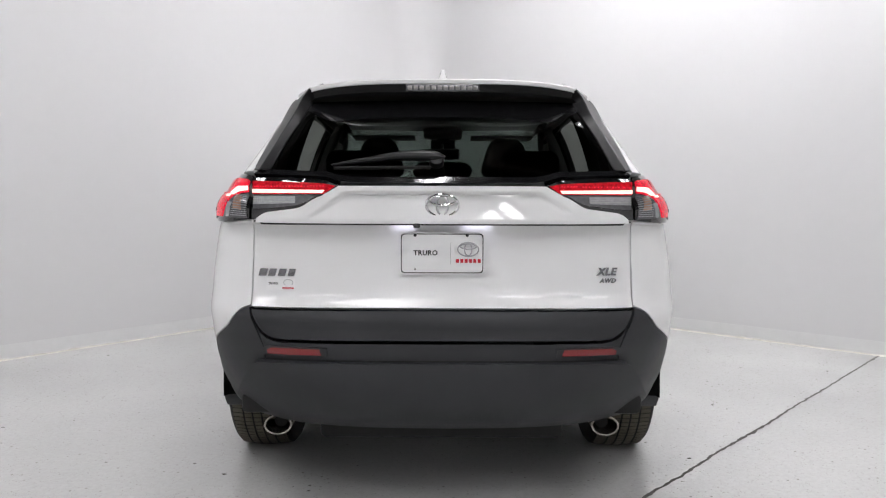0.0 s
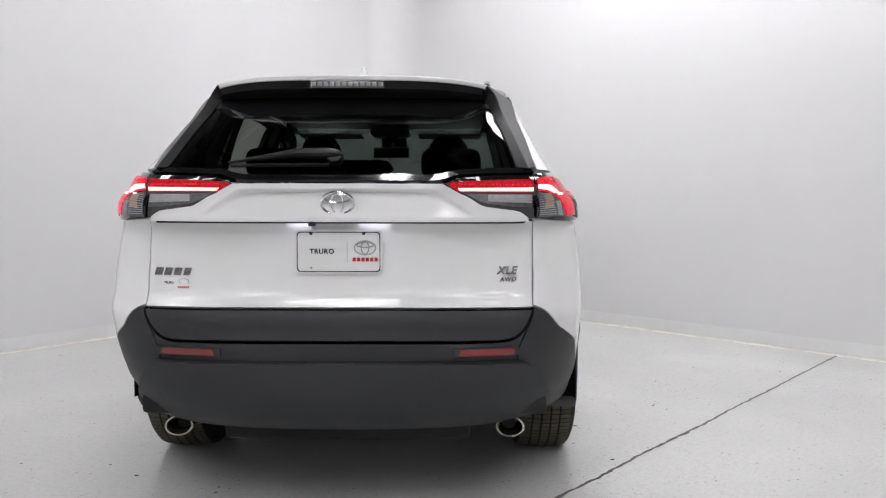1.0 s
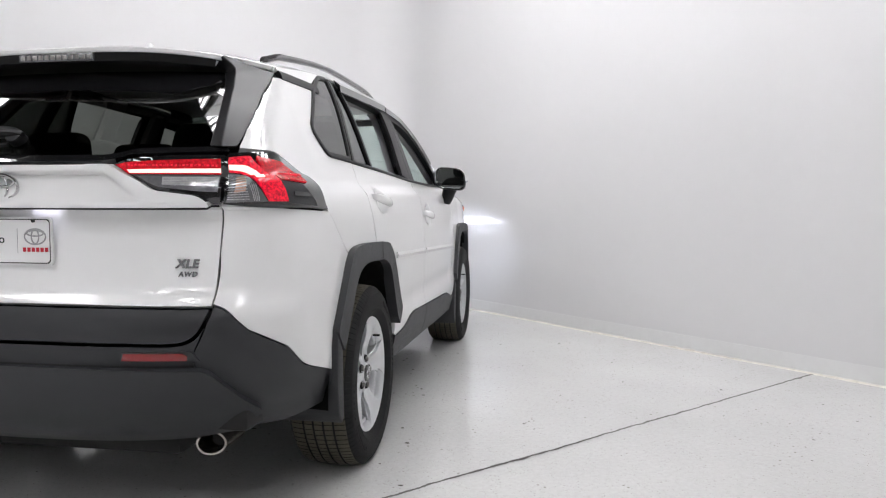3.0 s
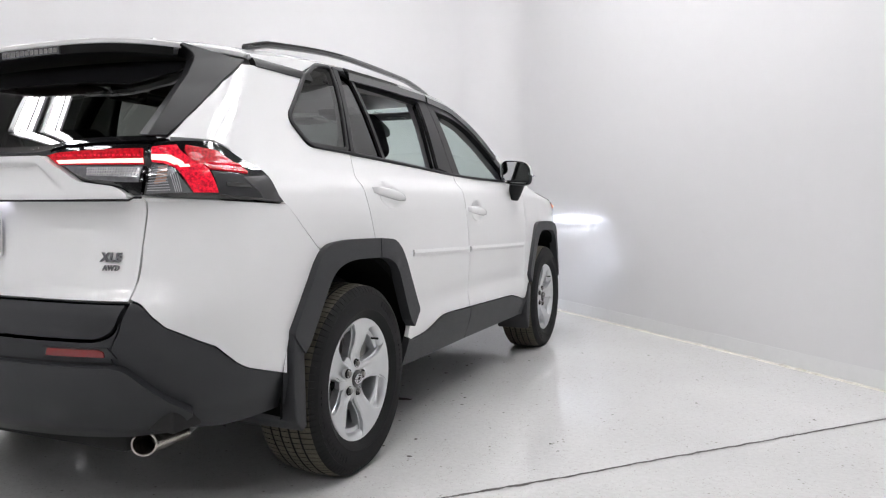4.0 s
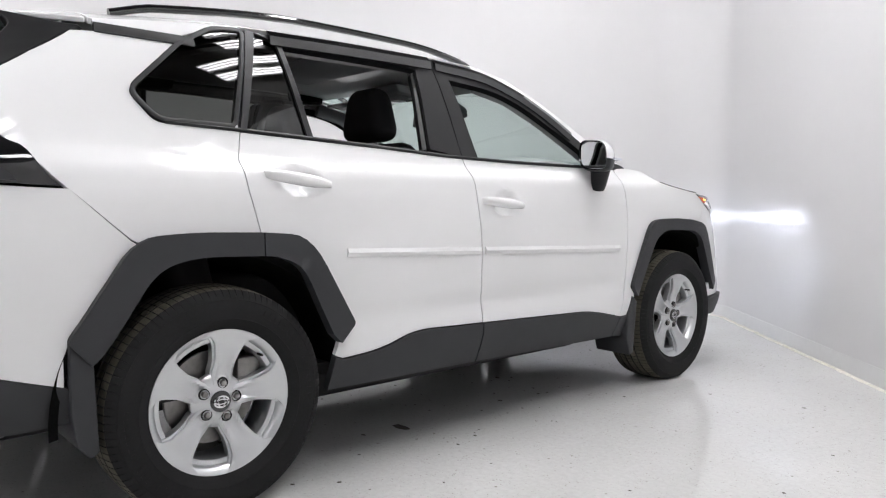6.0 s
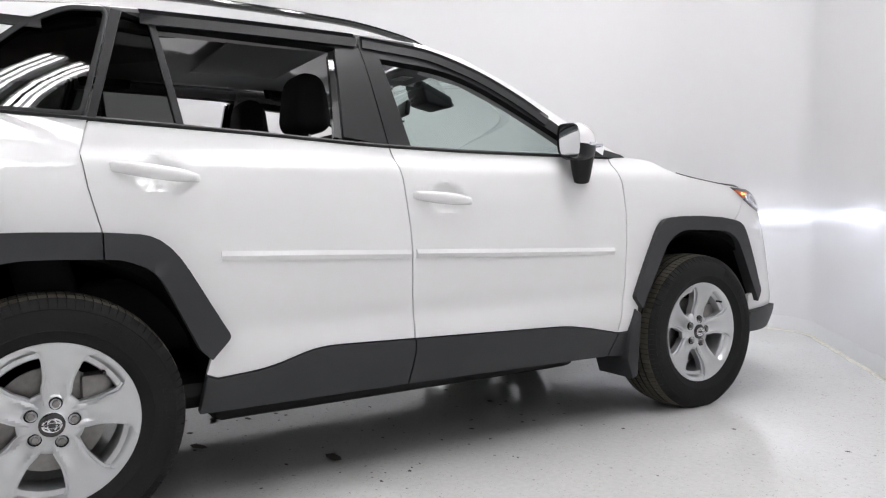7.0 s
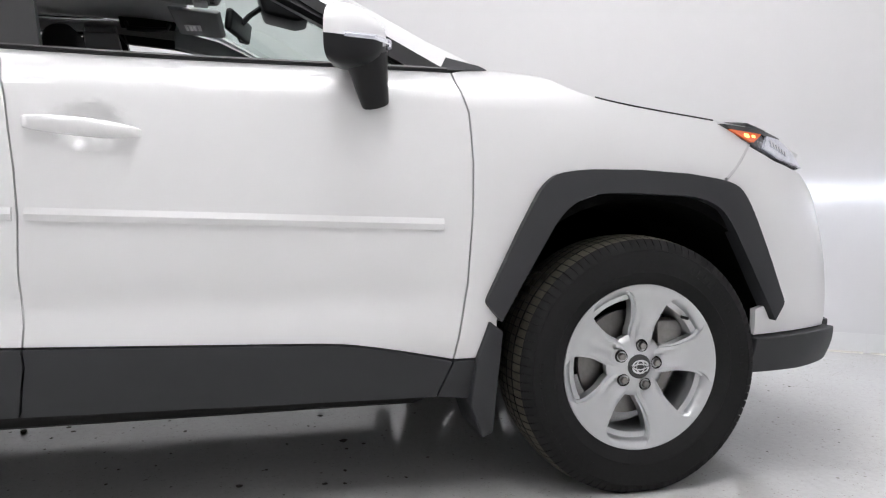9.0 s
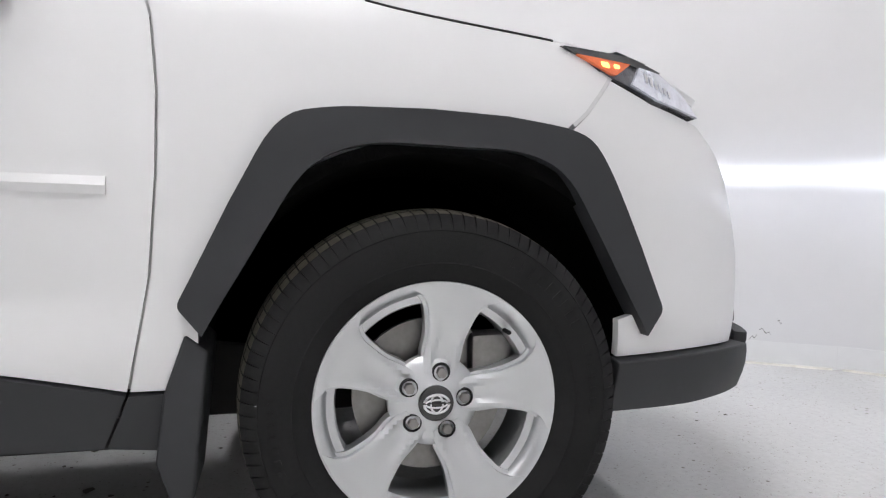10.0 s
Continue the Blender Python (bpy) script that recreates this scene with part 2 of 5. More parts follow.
def lathe(profile, centre, seg=96, warp=None, angles=None):
    """Turns a profile of (x, r) about the axis along x through centre. warp(i, j, r) may change a radius."""
    bm = bmesh.new()
    cx, cy, cz = centre
    rows = []
    for j in range(seg):
        a = angles[j] if angles else math.tau * j / seg
        row = []
        for i, (x, r) in enumerate(profile):
            q = warp(i, j, r) if warp else r
            row.append(bm.verts.new((cx + x, cy + q * math.cos(a), cz + q * math.sin(a))))
        rows.append(row)
    for j in range(seg):
        a, c = rows[j], rows[(j + 1) % seg]
        for i in range(len(profile) - 1):
            bm.faces.new((a[i], a[i + 1], c[i + 1], c[i]))
    bmesh.ops.recalc_face_normals(bm, faces=bm.faces)
    return bm


def lettering(text, size, m, depth=0.003, shear=0.0, spacing=1.0, bold=0.0):
    cu = bpy.data.curves.new("text", "FONT")
    cu.body, cu.size, cu.extrude, cu.shear, cu.space_character, cu.offset = text, size, depth, shear, spacing, bold
    cu.align_x, cu.align_y = "CENTER", "CENTER"
    cu.resolution_u = 3
    ob = bpy.data.objects.new("text", cu)
    scene.collection.objects.link(ob)
    me = ob.to_mesh(preserve_all_data_layers=False, depsgraph=bpy.context.evaluated_depsgraph_get())
    bm = bmesh.new()
    bm.from_mesh(me)
    ob.to_mesh_clear()
    bpy.data.objects.remove(ob)
    bpy.data.curves.remove(cu)
    bm.transform(m)
    return bm


def wedge(outline, x0, x1, bevel):
    """A block of the given (y, z) outline between two widths, its edges rounded."""
    bm = bmesh.new()
    ends = [[bm.verts.new((x, y, z)) for y, z in outline] for x in (x0, x1)]
    bm.faces.new(ends[0])
    bm.faces.new(ends[1][::-1])
    n = len(outline)
    for k in range(n):
        bm.faces.new((ends[0][k], ends[1][k], ends[1][(k + 1) % n], ends[0][(k + 1) % n]))
    bmesh.ops.recalc_face_normals(bm, faces=bm.faces)
    bmesh.ops.bevel(bm, geom=bm.edges[:], offset=bevel, segments=3, affect="EDGES", profile=.5)
    return bm


# ---- the vehicle's outer surface ----
# half widths by height amidships, rear and front ends by height on the centre line
WZ = ((.10, .78), (.22, .845), (.317, .864), (.40, .886), (.479, .896), (.6, .893), (.8, .893), (.95, .885), (1.05, .874), (1.083, .8665), (1.13, .832), (1.16, .822), (1.582, .655), (1.62, .60), (1.70, .50))
YR = ((.20, -.76), (.33, -.85), (.40, -.93), (.50, -.955), (.62, -.955), (.66, -.945), (.70, -.945), (.75, -.924), (.772, -.908), (.795, -.896), (.83, -.886), (.88, -.878), (.95, -.871), (1.0, -.868), (1.024, -.872), (1.040, -.896), (1.17, -.889), (1.2, -.845), (1.5, -.560), (1.56, -.505), (1.7, -.40))
YF = ((.20, 3.4), (.3, 3.59), (.40, 3.625), (.6, 3.60), (.82, 3.535), (.9, 3.50), (1.0, 3.45), (1.1, 3.3), (1.3, 3.2), (1.7, 3.2))
SQ, Y0, Y1 = 3.6, -0.3, 2.55


def tab(rows, v):
    return float(np.interp(v, [a for a, b in rows], [b for a, b in rows]))


def smooth_tab(rows, v):
    """Piecewise cubic through the rows."""
    if v <= rows[0][0]:
        return rows[0][1]
    if v >= rows[-1][0]:
        return rows[-1][1]
    i = max(k for k in range(len(rows) - 1) if rows[k][0] <= v)
    (x0, y0), (x1, y1) = rows[i], rows[i + 1]

    def slope(k):
        if k == 0 or k == len(rows) - 1:
            j = 0 if k == 0 else k - 1
            return (rows[j + 1][1] - rows[j][1]) / (rows[j + 1][0] - rows[j][0])
        a = (rows[k][1] - rows[k - 1][1]) / (rows[k][0] - rows[k - 1][0])
        b = (rows[k + 1][1] - rows[k][1]) / (rows[k + 1][0] - rows[k][0])
        return 0.0 if a * b <= 0 else 2 * a * b / (a + b)

    h = x1 - x0
    t = (v - x0) / h
    return (2 * t ** 3 - 3 * t ** 2 + 1) * y0 + (t ** 3 - 2 * t ** 2 + t) * h * slope(i) + (3 * t ** 2 - 2 * t ** 3) * y1 + (t ** 3 - t ** 2) * h * slope(i + 1)


def rear_end(z):
    """Length of the rear skin on the centre line: smooth below the ledge, creased above it."""
    return smooth_tab(YR, z) if z < 1.0 else tab(YR, z)


def wid(y, z):
    f = float(np.interp(z, [0, 1.0, 1.2, 1.8], [.45, .45, 1, 1]))
    return smooth_tab(WZ, z) - f * .034 * (max(0, 1.1 - y) / 1.1) ** 1.4 - .012 * (max(0, min(y, Y1) - 1.6) / .95) ** 2 - .026 * (max(0, .15 - y) / .45) ** 1.5 * min(1, max(0, (z - 1.2) / .3))


def corner_tables(a, b, sq=SQ):
    th = np.linspace(0, 1, 1500) * math.pi / 2
    c, s = np.cos(th) ** (2 / sq), np.sin(th) ** (2 / sq)
    run = np.concatenate([[0], np.cumsum(np.hypot(np.diff(a * c), np.diff(b * s)))])
    return c, s, run


CF, SF, RF = corner_tables(.88, 1.0)
SHARPNESS = ((0, 2.3), (.40, 2.5), (.50, 3.1), (.60, 3.9), (.72, 4.8), (.86, 4.7), (1.0, 4.2), (1.12, 4.2), (1.20, 5.2), (1.28, 4.2), (1.42, 2.6), (1.50, 2.2), (2, 2.2))
CACHE = {}


def rear_tables(z):
    n = round(tab(SHARPNESS, z), 2)
    if n not in CACHE:
        CACHE[n] = corner_tables(.86, .58, n)
    return CACHE[n]



def skin(u, z, off=0.0):
    """A point of the outer skin: u is y along the side and runs on round the corners."""
    def at(u, z):
        if u < Y0:
            s = Y0 - u
            CR, SR, RR = rear_tables(z)
            return Vector((wid(Y0, z) * float(np.interp(s, RR, CR)), Y0 - (Y0 - rear_end(z)) * float(np.interp(s, RR, SR)), z))
        if u > Y1:
            s = u - Y1
            return Vector((wid(Y1, z) * float(np.interp(s, RF, CF)), Y1 + (smooth_tab(YF, z) - Y1) * float(np.interp(s, RF, SF)), z))
        return Vector((wid(u, z), u, z))
    p = at(u, z)
    if off:
        e = 0.004
        n = (at(u + e, z) - at(u - e, z)).cross(at(u, z + e) - at(u, z - e)).normalized()
        p += n * off
    return p


def ux(x, z):
    """u of the rear skin at half width x."""
    CR, SR, RR = rear_tables(z)
    return Y0 - float(np.interp(-x / wid(Y0, z), -CR, RR))


def uy(y, z):
    """u of the skin at length y."""
    if y < Y0:
        CR, SR, RR = rear_tables(z)
        return Y0 - float(np.interp((Y0 - y) / (Y0 - rear_end(z)), SR, RR))
    if y > Y1:
        return Y1 + float(np.interp((y - Y1) / (smooth_tab(YF, z) - Y1), SF, RF))
    return y


def back(x, z, off=0.0):
    """A point of the rear skin by x and z, across the whole width."""
    def at(x, z):
        a, sq = wid(Y0, z), tab(SHARPNESS, z)
        return Vector((x, Y0 - (Y0 - rear_end(z)) * (1 - min(0.9999, abs(x) / a) ** sq) ** (1 / sq), z))
    p = at(x, z)
    if off:
        e = 0.004
        p += (at(x + e, z) - at(x - e, z)).cross(at(x, z + e) - at(x, z - e)).normalized() * off
    return p


def nose(x, z, off=0.0):
    def at(x, z):
        a = wid(Y1, z)
        return Vector((x, Y1 + (smooth_tab(YF, z) - Y1) * (1 - min(0.9999, abs(x) / a) ** SQ) ** (1 / SQ), z))
    p = at(x, z)
    if off:
        e = 0.004
        p += (at(x, z + e) - at(x, z - e)).cross(at(x + e, z) - at(x - e, z)).normalized() * off
    return p


def rounded(poly, seg=5):
    """Rounds the corners that carry a radius: (a, b, r)."""
    out = []
    n = len(poly)
    for i, p in enumerate(poly):
        if len(p) < 3:
            out.append(Vector(p[:2]))
            continue
        c, a, b = Vector(p[:2]), Vector(poly[i - 1][:2]), Vector(poly[(i + 1) % n][:2])
        ra = min(p[2], 0.45 * (a - c).length)
        rb = min(p[2], 0.45 * (b - c).length)
        s, e = c + (a - c).normalized() * ra, c + (b - c).normalized() * rb
        for k in range(seg + 1):
            t = k / seg
            out.append(s * (1 - t) ** 2 + c * 2 * t * (1 - t) + e * t * t)
    return out


def shrunk(pts, d):
    """The outline drawn in by d."""
    n = len(pts)
    area = sum(pts[i].x * pts[(i + 1) % n].y - pts[(i + 1) % n].x * pts[i].y for i in range(n))
    sgn = 1 if area > 0 else -1
    out = []
    for i in range(n):
        a, c, b = pts[i - 1], pts[i], pts[(i + 1) % n]
        e1, e2 = (c - a), (b - c)
        if e1.length < 1e-7 or e2.length < 1e-7:
            out.append(c.copy())
            continue
        e1, e2 = e1.normalized(), e2.normalized()
        n1, n2 = Vector((-e1.y, e1.x)) * sgn, Vector((-e2.y, e2.x)) * sgn
        m = n1 + n2
        if m.length < 1e-5:
            m = n1
        m = m.normalized()
        out.append(c + m * d / max(0.35, m.dot(n1)))
    return out


def panel(poly, chart=skin, off=0.0, thick=0.02, gap=0.0025, step=(0.05, 0.05), dome=None):
    """A sheet panel: the outline laid onto a chart of the skin, with an edge turned inwards."""
    pts = shrunk(rounded(poly), gap) if gap else rounded(poly)
    bm = bmesh.new()
    bm.faces.new([bm.verts.new((p.x, p.y, 0)) for p in pts])
    for axis in (0, 1):
        lo, hi = min(p[axis] for p in pts), max(p[axis] for p in pts)
        cuts = list(np.arange(math.ceil(lo / step[axis]) * step[axis], hi, step[axis]))
        for c in cuts:
            if c - lo < 0.002 or hi - c < 0.002:
                continue
            co, no = [0, 0, 0], [0, 0, 0]
            co[axis], no[axis] = c, 1
            bmesh.ops.bisect_plane(bm, geom=bm.verts[:] + bm.edges[:] + bm.faces[:], dist=1e-5, plane_co=co, plane_no=no)
    bmesh.ops.triangulate(bm, faces=[f for f in bm.faces if len(f.verts) > 4])
    flat = {v: (v.co.x, v.co.y) for v in bm.verts}
    for v, (a, b) in flat.items():
        v.co = chart(a, b, off + (dome(a, b) if dome else 0.0))
    rim = [e for e in bm.edges if e.is_boundary]
    made = bmesh.ops.extrude_edge_only(bm, edges=rim)
    new_verts = [g for g in made["geom"] if isinstance(g, bmesh.types.BMVert)]
    src = {}
    for v in new_verts:
        for e in v.link_edges:
            o = e.other_vert(v)
            if o in flat:
                src[v] = flat[o]
    for v, (a, b) in src.items():
        v.co = chart(a, b, off - thick)
    bmesh.ops.recalc_face_normals(bm, faces=bm.faces)
    # outward: compare one face with the chart
    f = max((f for f in bm.faces if all(v in flat for v in f.verts)), key=lambda f: f.calc_area())
    a, b = flat[f.verts[0]]
    if f.normal.dot(chart(a, b, off + 0.01) - chart(a, b, off)) < 0:
        bmesh.ops.reverse_faces(bm, faces=bm.faces)
    return bm


def resample(pts, n):
    d = [0.0]
    for i in range(len(pts)):
        d.append(d[-1] + (pts[(i + 1) % len(pts)] - pts[i]).length)
    xs = [p.x for p in pts] + [pts[0].x]
    ys = [p.y for p in pts] + [pts[0].y]
    s = np.linspace(0, d[-1], n, endpoint=False)
    return [Vector((float(np.interp(v, d, xs)), float(np.interp(v, d, ys)))) for v in s]


def surround(inner, width, chart=skin, off=0.0, thick=0.02, n=140, widths=None):
    """A band of even width round an outline; its inner edge is the outline."""
    ins = resample(rounded(inner, 6), n)
    outs = shrunk(ins, -width)
    bm = bmesh.new()
    rows = []
    for o, i in zip(outs, ins):
        rows.append([bm.verts.new(chart(o.x, o.y, off - thick)), bm.verts.new(chart(o.x, o.y, off)), bm.verts.new(chart((o.x + i.x) / 2, (o.y + i.y) / 2, off + 0.002)), bm.verts.new(chart(i.x, i.y, off)), bm.verts.new(chart(i.x, i.y, off - thick))])
    for k in range(n):
        a, c = rows[k], rows[(k + 1) % n]
        for j in range(4):
            bm.faces.new((a[j], a[j + 1], c[j + 1], c[j]))
    bmesh.ops.recalc_face_normals(bm, faces=bm.faces)
    return bm


def strip(line, chart, width, off=0.0, thick=0.01, rise=0.004, side=1):
    """A moulding along a line of the chart, width measured across it."""
    pts = [Vector(p) for p in line]
    bm = bmesh.new()
    rows = []
    for i, p in enumerate(pts):
        d = (pts[min(i + 1, len(pts) - 1)] - pts[max(i - 1, 0)]).normalized()
        n = Vector((-d.y, d.x)) * side
        q = p + n * width
        m = (p + q) / 2
        rows.append([bm.verts.new(chart(p.x, p.y, off - thick)), bm.verts.new(chart(p.x, p.y, off)), bm.verts.new(chart(m.x, m.y, off + rise)), bm.verts.new(chart(q.x, q.y, off)), bm.verts.new(chart(q.x, q.y, off - thick))])
    for a, c in zip(rows, rows[1:]):
        for j in range(4):
            bm.faces.new((a[j], a[j + 1], c[j + 1], c[j]))
    bm.faces.new(rows[0])
    bm.faces.new(rows[-1][::-1])
    bmesh.ops.recalc_face_normals(bm, faces=bm.faces)
    return bm


def line_points(keys, n):
    """Even steps along a smooth line through key points."""
    t = [0.0]
    for a, b in zip(keys, keys[1:]):
        t.append(t[-1] + math.dist(a, b))
    rows = [[(tt, k[j]) for tt, k in zip(t, keys)] for j in range(len(keys[0]))]
    return [tuple(smooth_tab(r, v) for r in rows) for v in np.linspace(0, t[-1], n)]


# ---- room ----
CORNER = Vector((-0.27, 5.24))
RIGHT = Vector((3.42, 1.68)) - CORNER      # along the wall to the right of the corner
LEFT = Vector((-2.70, 2.10)) - CORNER      # along the wall to the left
RIGHT.normalize()
LEFT.normalize()
SPAN, TALL, DECK = 11.0, 3.55, 6.0


def wall_slab(line, z0, z1, thick, inside):
    """A wall along a line of plan points; its face lies on the line, its thickness away from inside."""
    bm = bmesh.new()
    rows = []
    for k, p in enumerate(line):
        d = (line[min(k + 1, len(line) - 1)] - line[max(k - 1, 0)]).normalized()
        n = Vector((-d.y, d.x))
        if n.dot(inside - p) > 0:
            n = -n
        q = p + n * thick
        rows.append([bm.verts.new(v) for v in ((p.x, p.y, z0), (p.x, p.y, z1), (q.x, q.y, z1), (q.x, q.y, z0))])
    for a, b in zip(rows, rows[1:]):
        for k in range(4):
            bm.faces.new((a[k], a[(k + 1) % 4], b[(k + 1) % 4], b[k]))
    bm.faces.new(rows[0])
    bm.faces.new(rows[-1][::-1])
    bmesh.ops.recalc_face_normals(bm, faces=bm.faces)
    return bm


# the two visible walls meet in a rounded corner
HALF = math.acos(RIGHT.dot(LEFT)) / 2
TANGENT = 0.50
ARC_R = TANGENT * math.tan(HALF)
ARC_C = CORNER + (RIGHT + LEFT).normalized() * (TANGENT / math.cos(HALF))
ARC_SPAN = math.pi - 2 * HALF


def wall_point(s, off=0.0):
    """A point and inward normal of the east wall at a length s from where its rounded corner begins."""
    bend = ARC_R * ARC_SPAN
    a = min(s, bend) / ARC_R
    first = (CORNER + LEFT * TANGENT - ARC_C) / ARC_R
    last = (CORNER + RIGHT * TANGENT - ARC_C) / ARC_R
    out = first * (math.sin(ARC_SPAN - a) / math.sin(ARC_SPAN)) + last * (math.sin(a) / math.sin(ARC_SPAN))
    p = ARC_C + out * ARC_R + RIGHT * max(0, s - bend)
    return p - out * off, -out


EAST_RUN = [k * ARC_R * ARC_SPAN / 28 for k in range(29)]


mid = Vector((0, 1.0))
ra, la = CORNER + RIGHT * SPAN, CORNER + LEFT * SPAN
far_point = ra + LEFT * SPAN
ends = (("wall_east", [wall_point(v)[0] for v in EAST_RUN] + [ra]), ("wall_north", [CORNER + LEFT * TANGENT, la]), ("wall_south", [ra, far_point]), ("wall_west", [la, far_point]))
for wname, line in ends:
    tagged(finish(wname, wall_slab(line, -0.02, TALL, 0.15, mid), WALLPAINT), "plain white painted studio wall with faint scuffs", "wall", kind="structure")
    tagged(finish("upper_" + wname, wall_slab(line, TALL + 0.003, DECK, 0.15, mid), UPPER), "dark cladding above the white studio wall", "wall", kind="structure")

floor_bm = bmesh.new()
floor_bm.faces.new([floor_bm.verts.new((p.x, p.y, 0)) for p in (CORNER + (RIGHT + LEFT) * -0.3, ra + (RIGHT - LEFT) * 0.3, far_point + (RIGHT + LEFT) * 0.3, la + (LEFT - RIGHT) * 0.3)])
bmesh.ops.recalc_face_normals(floor_bm, faces=floor_bm.faces)
if list(floor_bm.faces)[0].normal.z < 0:
    bmesh.ops.reverse_faces(floor_bm, faces=floor_bm.faces)
bmesh.ops.solidify(floor_bm, geom=floor_bm.faces[:], thickness=0.1)
tagged(finish("floor", floor_bm, FLOOR), "glossy light grey epoxy floor with chips and grit", "floor", kind="structure")

deck_bm = bmesh.new()
low = [deck_bm.verts.new((p.x, p.y, DECK + 0.003)) for p in (CORNER, ra, far_point, la)]
deck_bm.faces.new(low)
bmesh.ops.solidify(deck_bm, geom=deck_bm.faces[:], thickness=-0.15)
tagged(finish("ceiling", deck_bm, CEILDARK), "dark metal roof deck over the studio", "ceiling", kind="structure")
# roof beams
for k in range(4):
    p = CORNER + RIGHT * (1.6 + 2.6 * k)
    q = p + LEFT * (SPAN - 0.1)
    p = p + LEFT * 0.1
    bm = wall_slab([p, q], DECK - 0.34, DECK - 0.30, 0.16, mid)
    web = wall_slab([p + RIGHT * 0.07, q + RIGHT * 0.07], DECK - 0.30, DECK, 0.02, mid)
    tagged(finish("roof_beam", join(bm, web), BEAMSTEEL), "dark steel roof beam under the ceiling deck", "beam", group="roof beams", kind="structure")

# base strip and caulk along the two visible walls
inner_n = (RIGHT - LEFT * RIGHT.dot(LEFT)).normalized()
for bname in ("baseboard_east", "baseboard_north"):
    if bname == "baseboard_east":
        line = [wall_point(v, 0.006)[0] for v in EAST_RUN + [SPAN - 1.0]]
    else:
        line = [CORNER + LEFT * v + inner_n * 0.006 for v in (TANGENT + .002, SPAN - 0.1)]
    tagged(finish(bname, wall_slab(line, 0.0, 0.105, 0.004, mid), BASEPAINT), "thin white painted base strip along the wall", "baseboard", kind="structure")
    # torn bead of caulk
    bm = bmesh.new()
    rng = random.Random(4 if bname == "baseboard_east" else 9)
    rows = []
    n = 420
    for i in range(n):
        s = 0.02 + (9.0 * i / n)
        c, inn = wall_point(s) if bname == "baseboard_east" else (CORNER + LEFT * (TANGENT + s), inner_n)
        c = c + inn * (0.016 + 0.010 * noise.noise((s * 2.1, 3, 0)) + 0.004 * rng.random())
        wd = 0.011 + 0.010 * abs(noise.noise((s * 5.0, 7, 1))) + 0.004 * rng.random()
        ht = 0.006 + 0.010 * abs(noise.noise((s * 8.0, 1, 5)))
        rows.append([bm.verts.new((c.x - inn.x * wd, c.y - inn.y * wd, 0.0)), bm.verts.new((c.x - inn.x * wd * .4, c.y - inn.y * wd * .4, ht)), bm.verts.new((c.x + inn.x * wd * .5, c.y + inn.y * wd * .5, ht * .8)), bm.verts.new((c.x + inn.x * wd, c.y + inn.y * wd, 0.0))])
    for a, b in zip(rows, rows[1:]):
        for j in range(3):
            bm.faces.new((a[j], a[j + 1], b[j + 1], b[j]))
    bmesh.ops.recalc_face_normals(bm, faces=bm.faces)
    tagged(finish("trim_" + bname.split("_")[1], bm, CAULK), "torn yellowed caulk bead where wall meets floor", "caulk", kind="structure")

# crack across the floor
bm = bmesh.new()
rng = random.Random(11)
p0, p1 = Vector((0.05, -1.46)), Vector((3.17, 1.88))
d = (p1 - p0).normalized()
nrm = Vector((-d.y, d.x))
rows = []
n = 520
for i in range(n):
    s = i / (n - 1)
    c = p0.lerp(p1, s) + nrm * (0.012 * noise.noise((s * 9, 0, 0)) + 0.007 * noise.noise((s * 70, 2, 0)))
    w = 0.0040 + 0.0060 * abs(noise.noise((s * 40, 5, 0))) + 0.0035 * rng.random()
    rows.append([bm.verts.new((c.x + nrm.x * w, c.y + nrm.y * w, 0.0015)), bm.verts.new((c.x - nrm.x * w * rng.uniform(.6, 1.3), c.y - nrm.y * w, 0.0015))])
for a, b in zip(rows, rows[1:]):
    bm.faces.new((a[0], a[1], b[1], b[0]))
bmesh.ops.recalc_face_normals(bm, faces=bm.faces)
tagged(finish("floor_crack", bm, CRACK), "jagged dirty crack running across the epoxy floor", "crack", kind="structure")


# ---- ceiling lamps ----


def bay_lamp(height):
    """Two white trays side by side, each with three lit tubes, hung at a height."""
    lamp = tagged(new("ceiling_lamp"), "white high-bay fluorescent lamp of two trays hung from the roof", "lamp", group="ceiling lamps")
    for x in (-.20, .20):
        bm = bmesh.new()
        rows = [[bm.verts.new((x + dx, y, z)) for dx, z in ((-.145, -.03), (-.12, .035), (-.04, .05), (.04, .05), (.12, .035), (.145, -.03))] for y in (-.63, .63)]
        for k in range(5):
            bm.faces.new((rows[0][k], rows[0][k + 1], rows[1][k + 1], rows[1][k]))
        bmesh.ops.solidify(bm, geom=bm.faces[:], thickness=.004)
        tray = part("tray", bm, HOUSING, lamp, "white reflector tray")
        for dx in (-.082, 0, .082):
            part("tube", box(x + dx - .022, x + dx + .022, -.60, .60, -.012, .012, .009), TUBE, tray, "lit white tube")
    part("ballast", box(-.06, .06, -.50, .50, .055, .115, .008), HOUSING, lamp)
    for y in (-.5, .5):
        part("crossbar", box(-.32, .32, y - .015, y + .015, .054, .062), HOUSING, lamp)
        part("hanger", cyl(.004, DECK - height - .06, Matrix.Translation((0, y, .06 + (DECK - height - .06) / 2)), 6), STEEL, lamp)
    return lamp


turn_right, turn_left = math.degrees(math.atan2(RIGHT.y, RIGHT.x)) - 90, math.degrees(math.atan2(LEFT.y, LEFT.x)) - 90


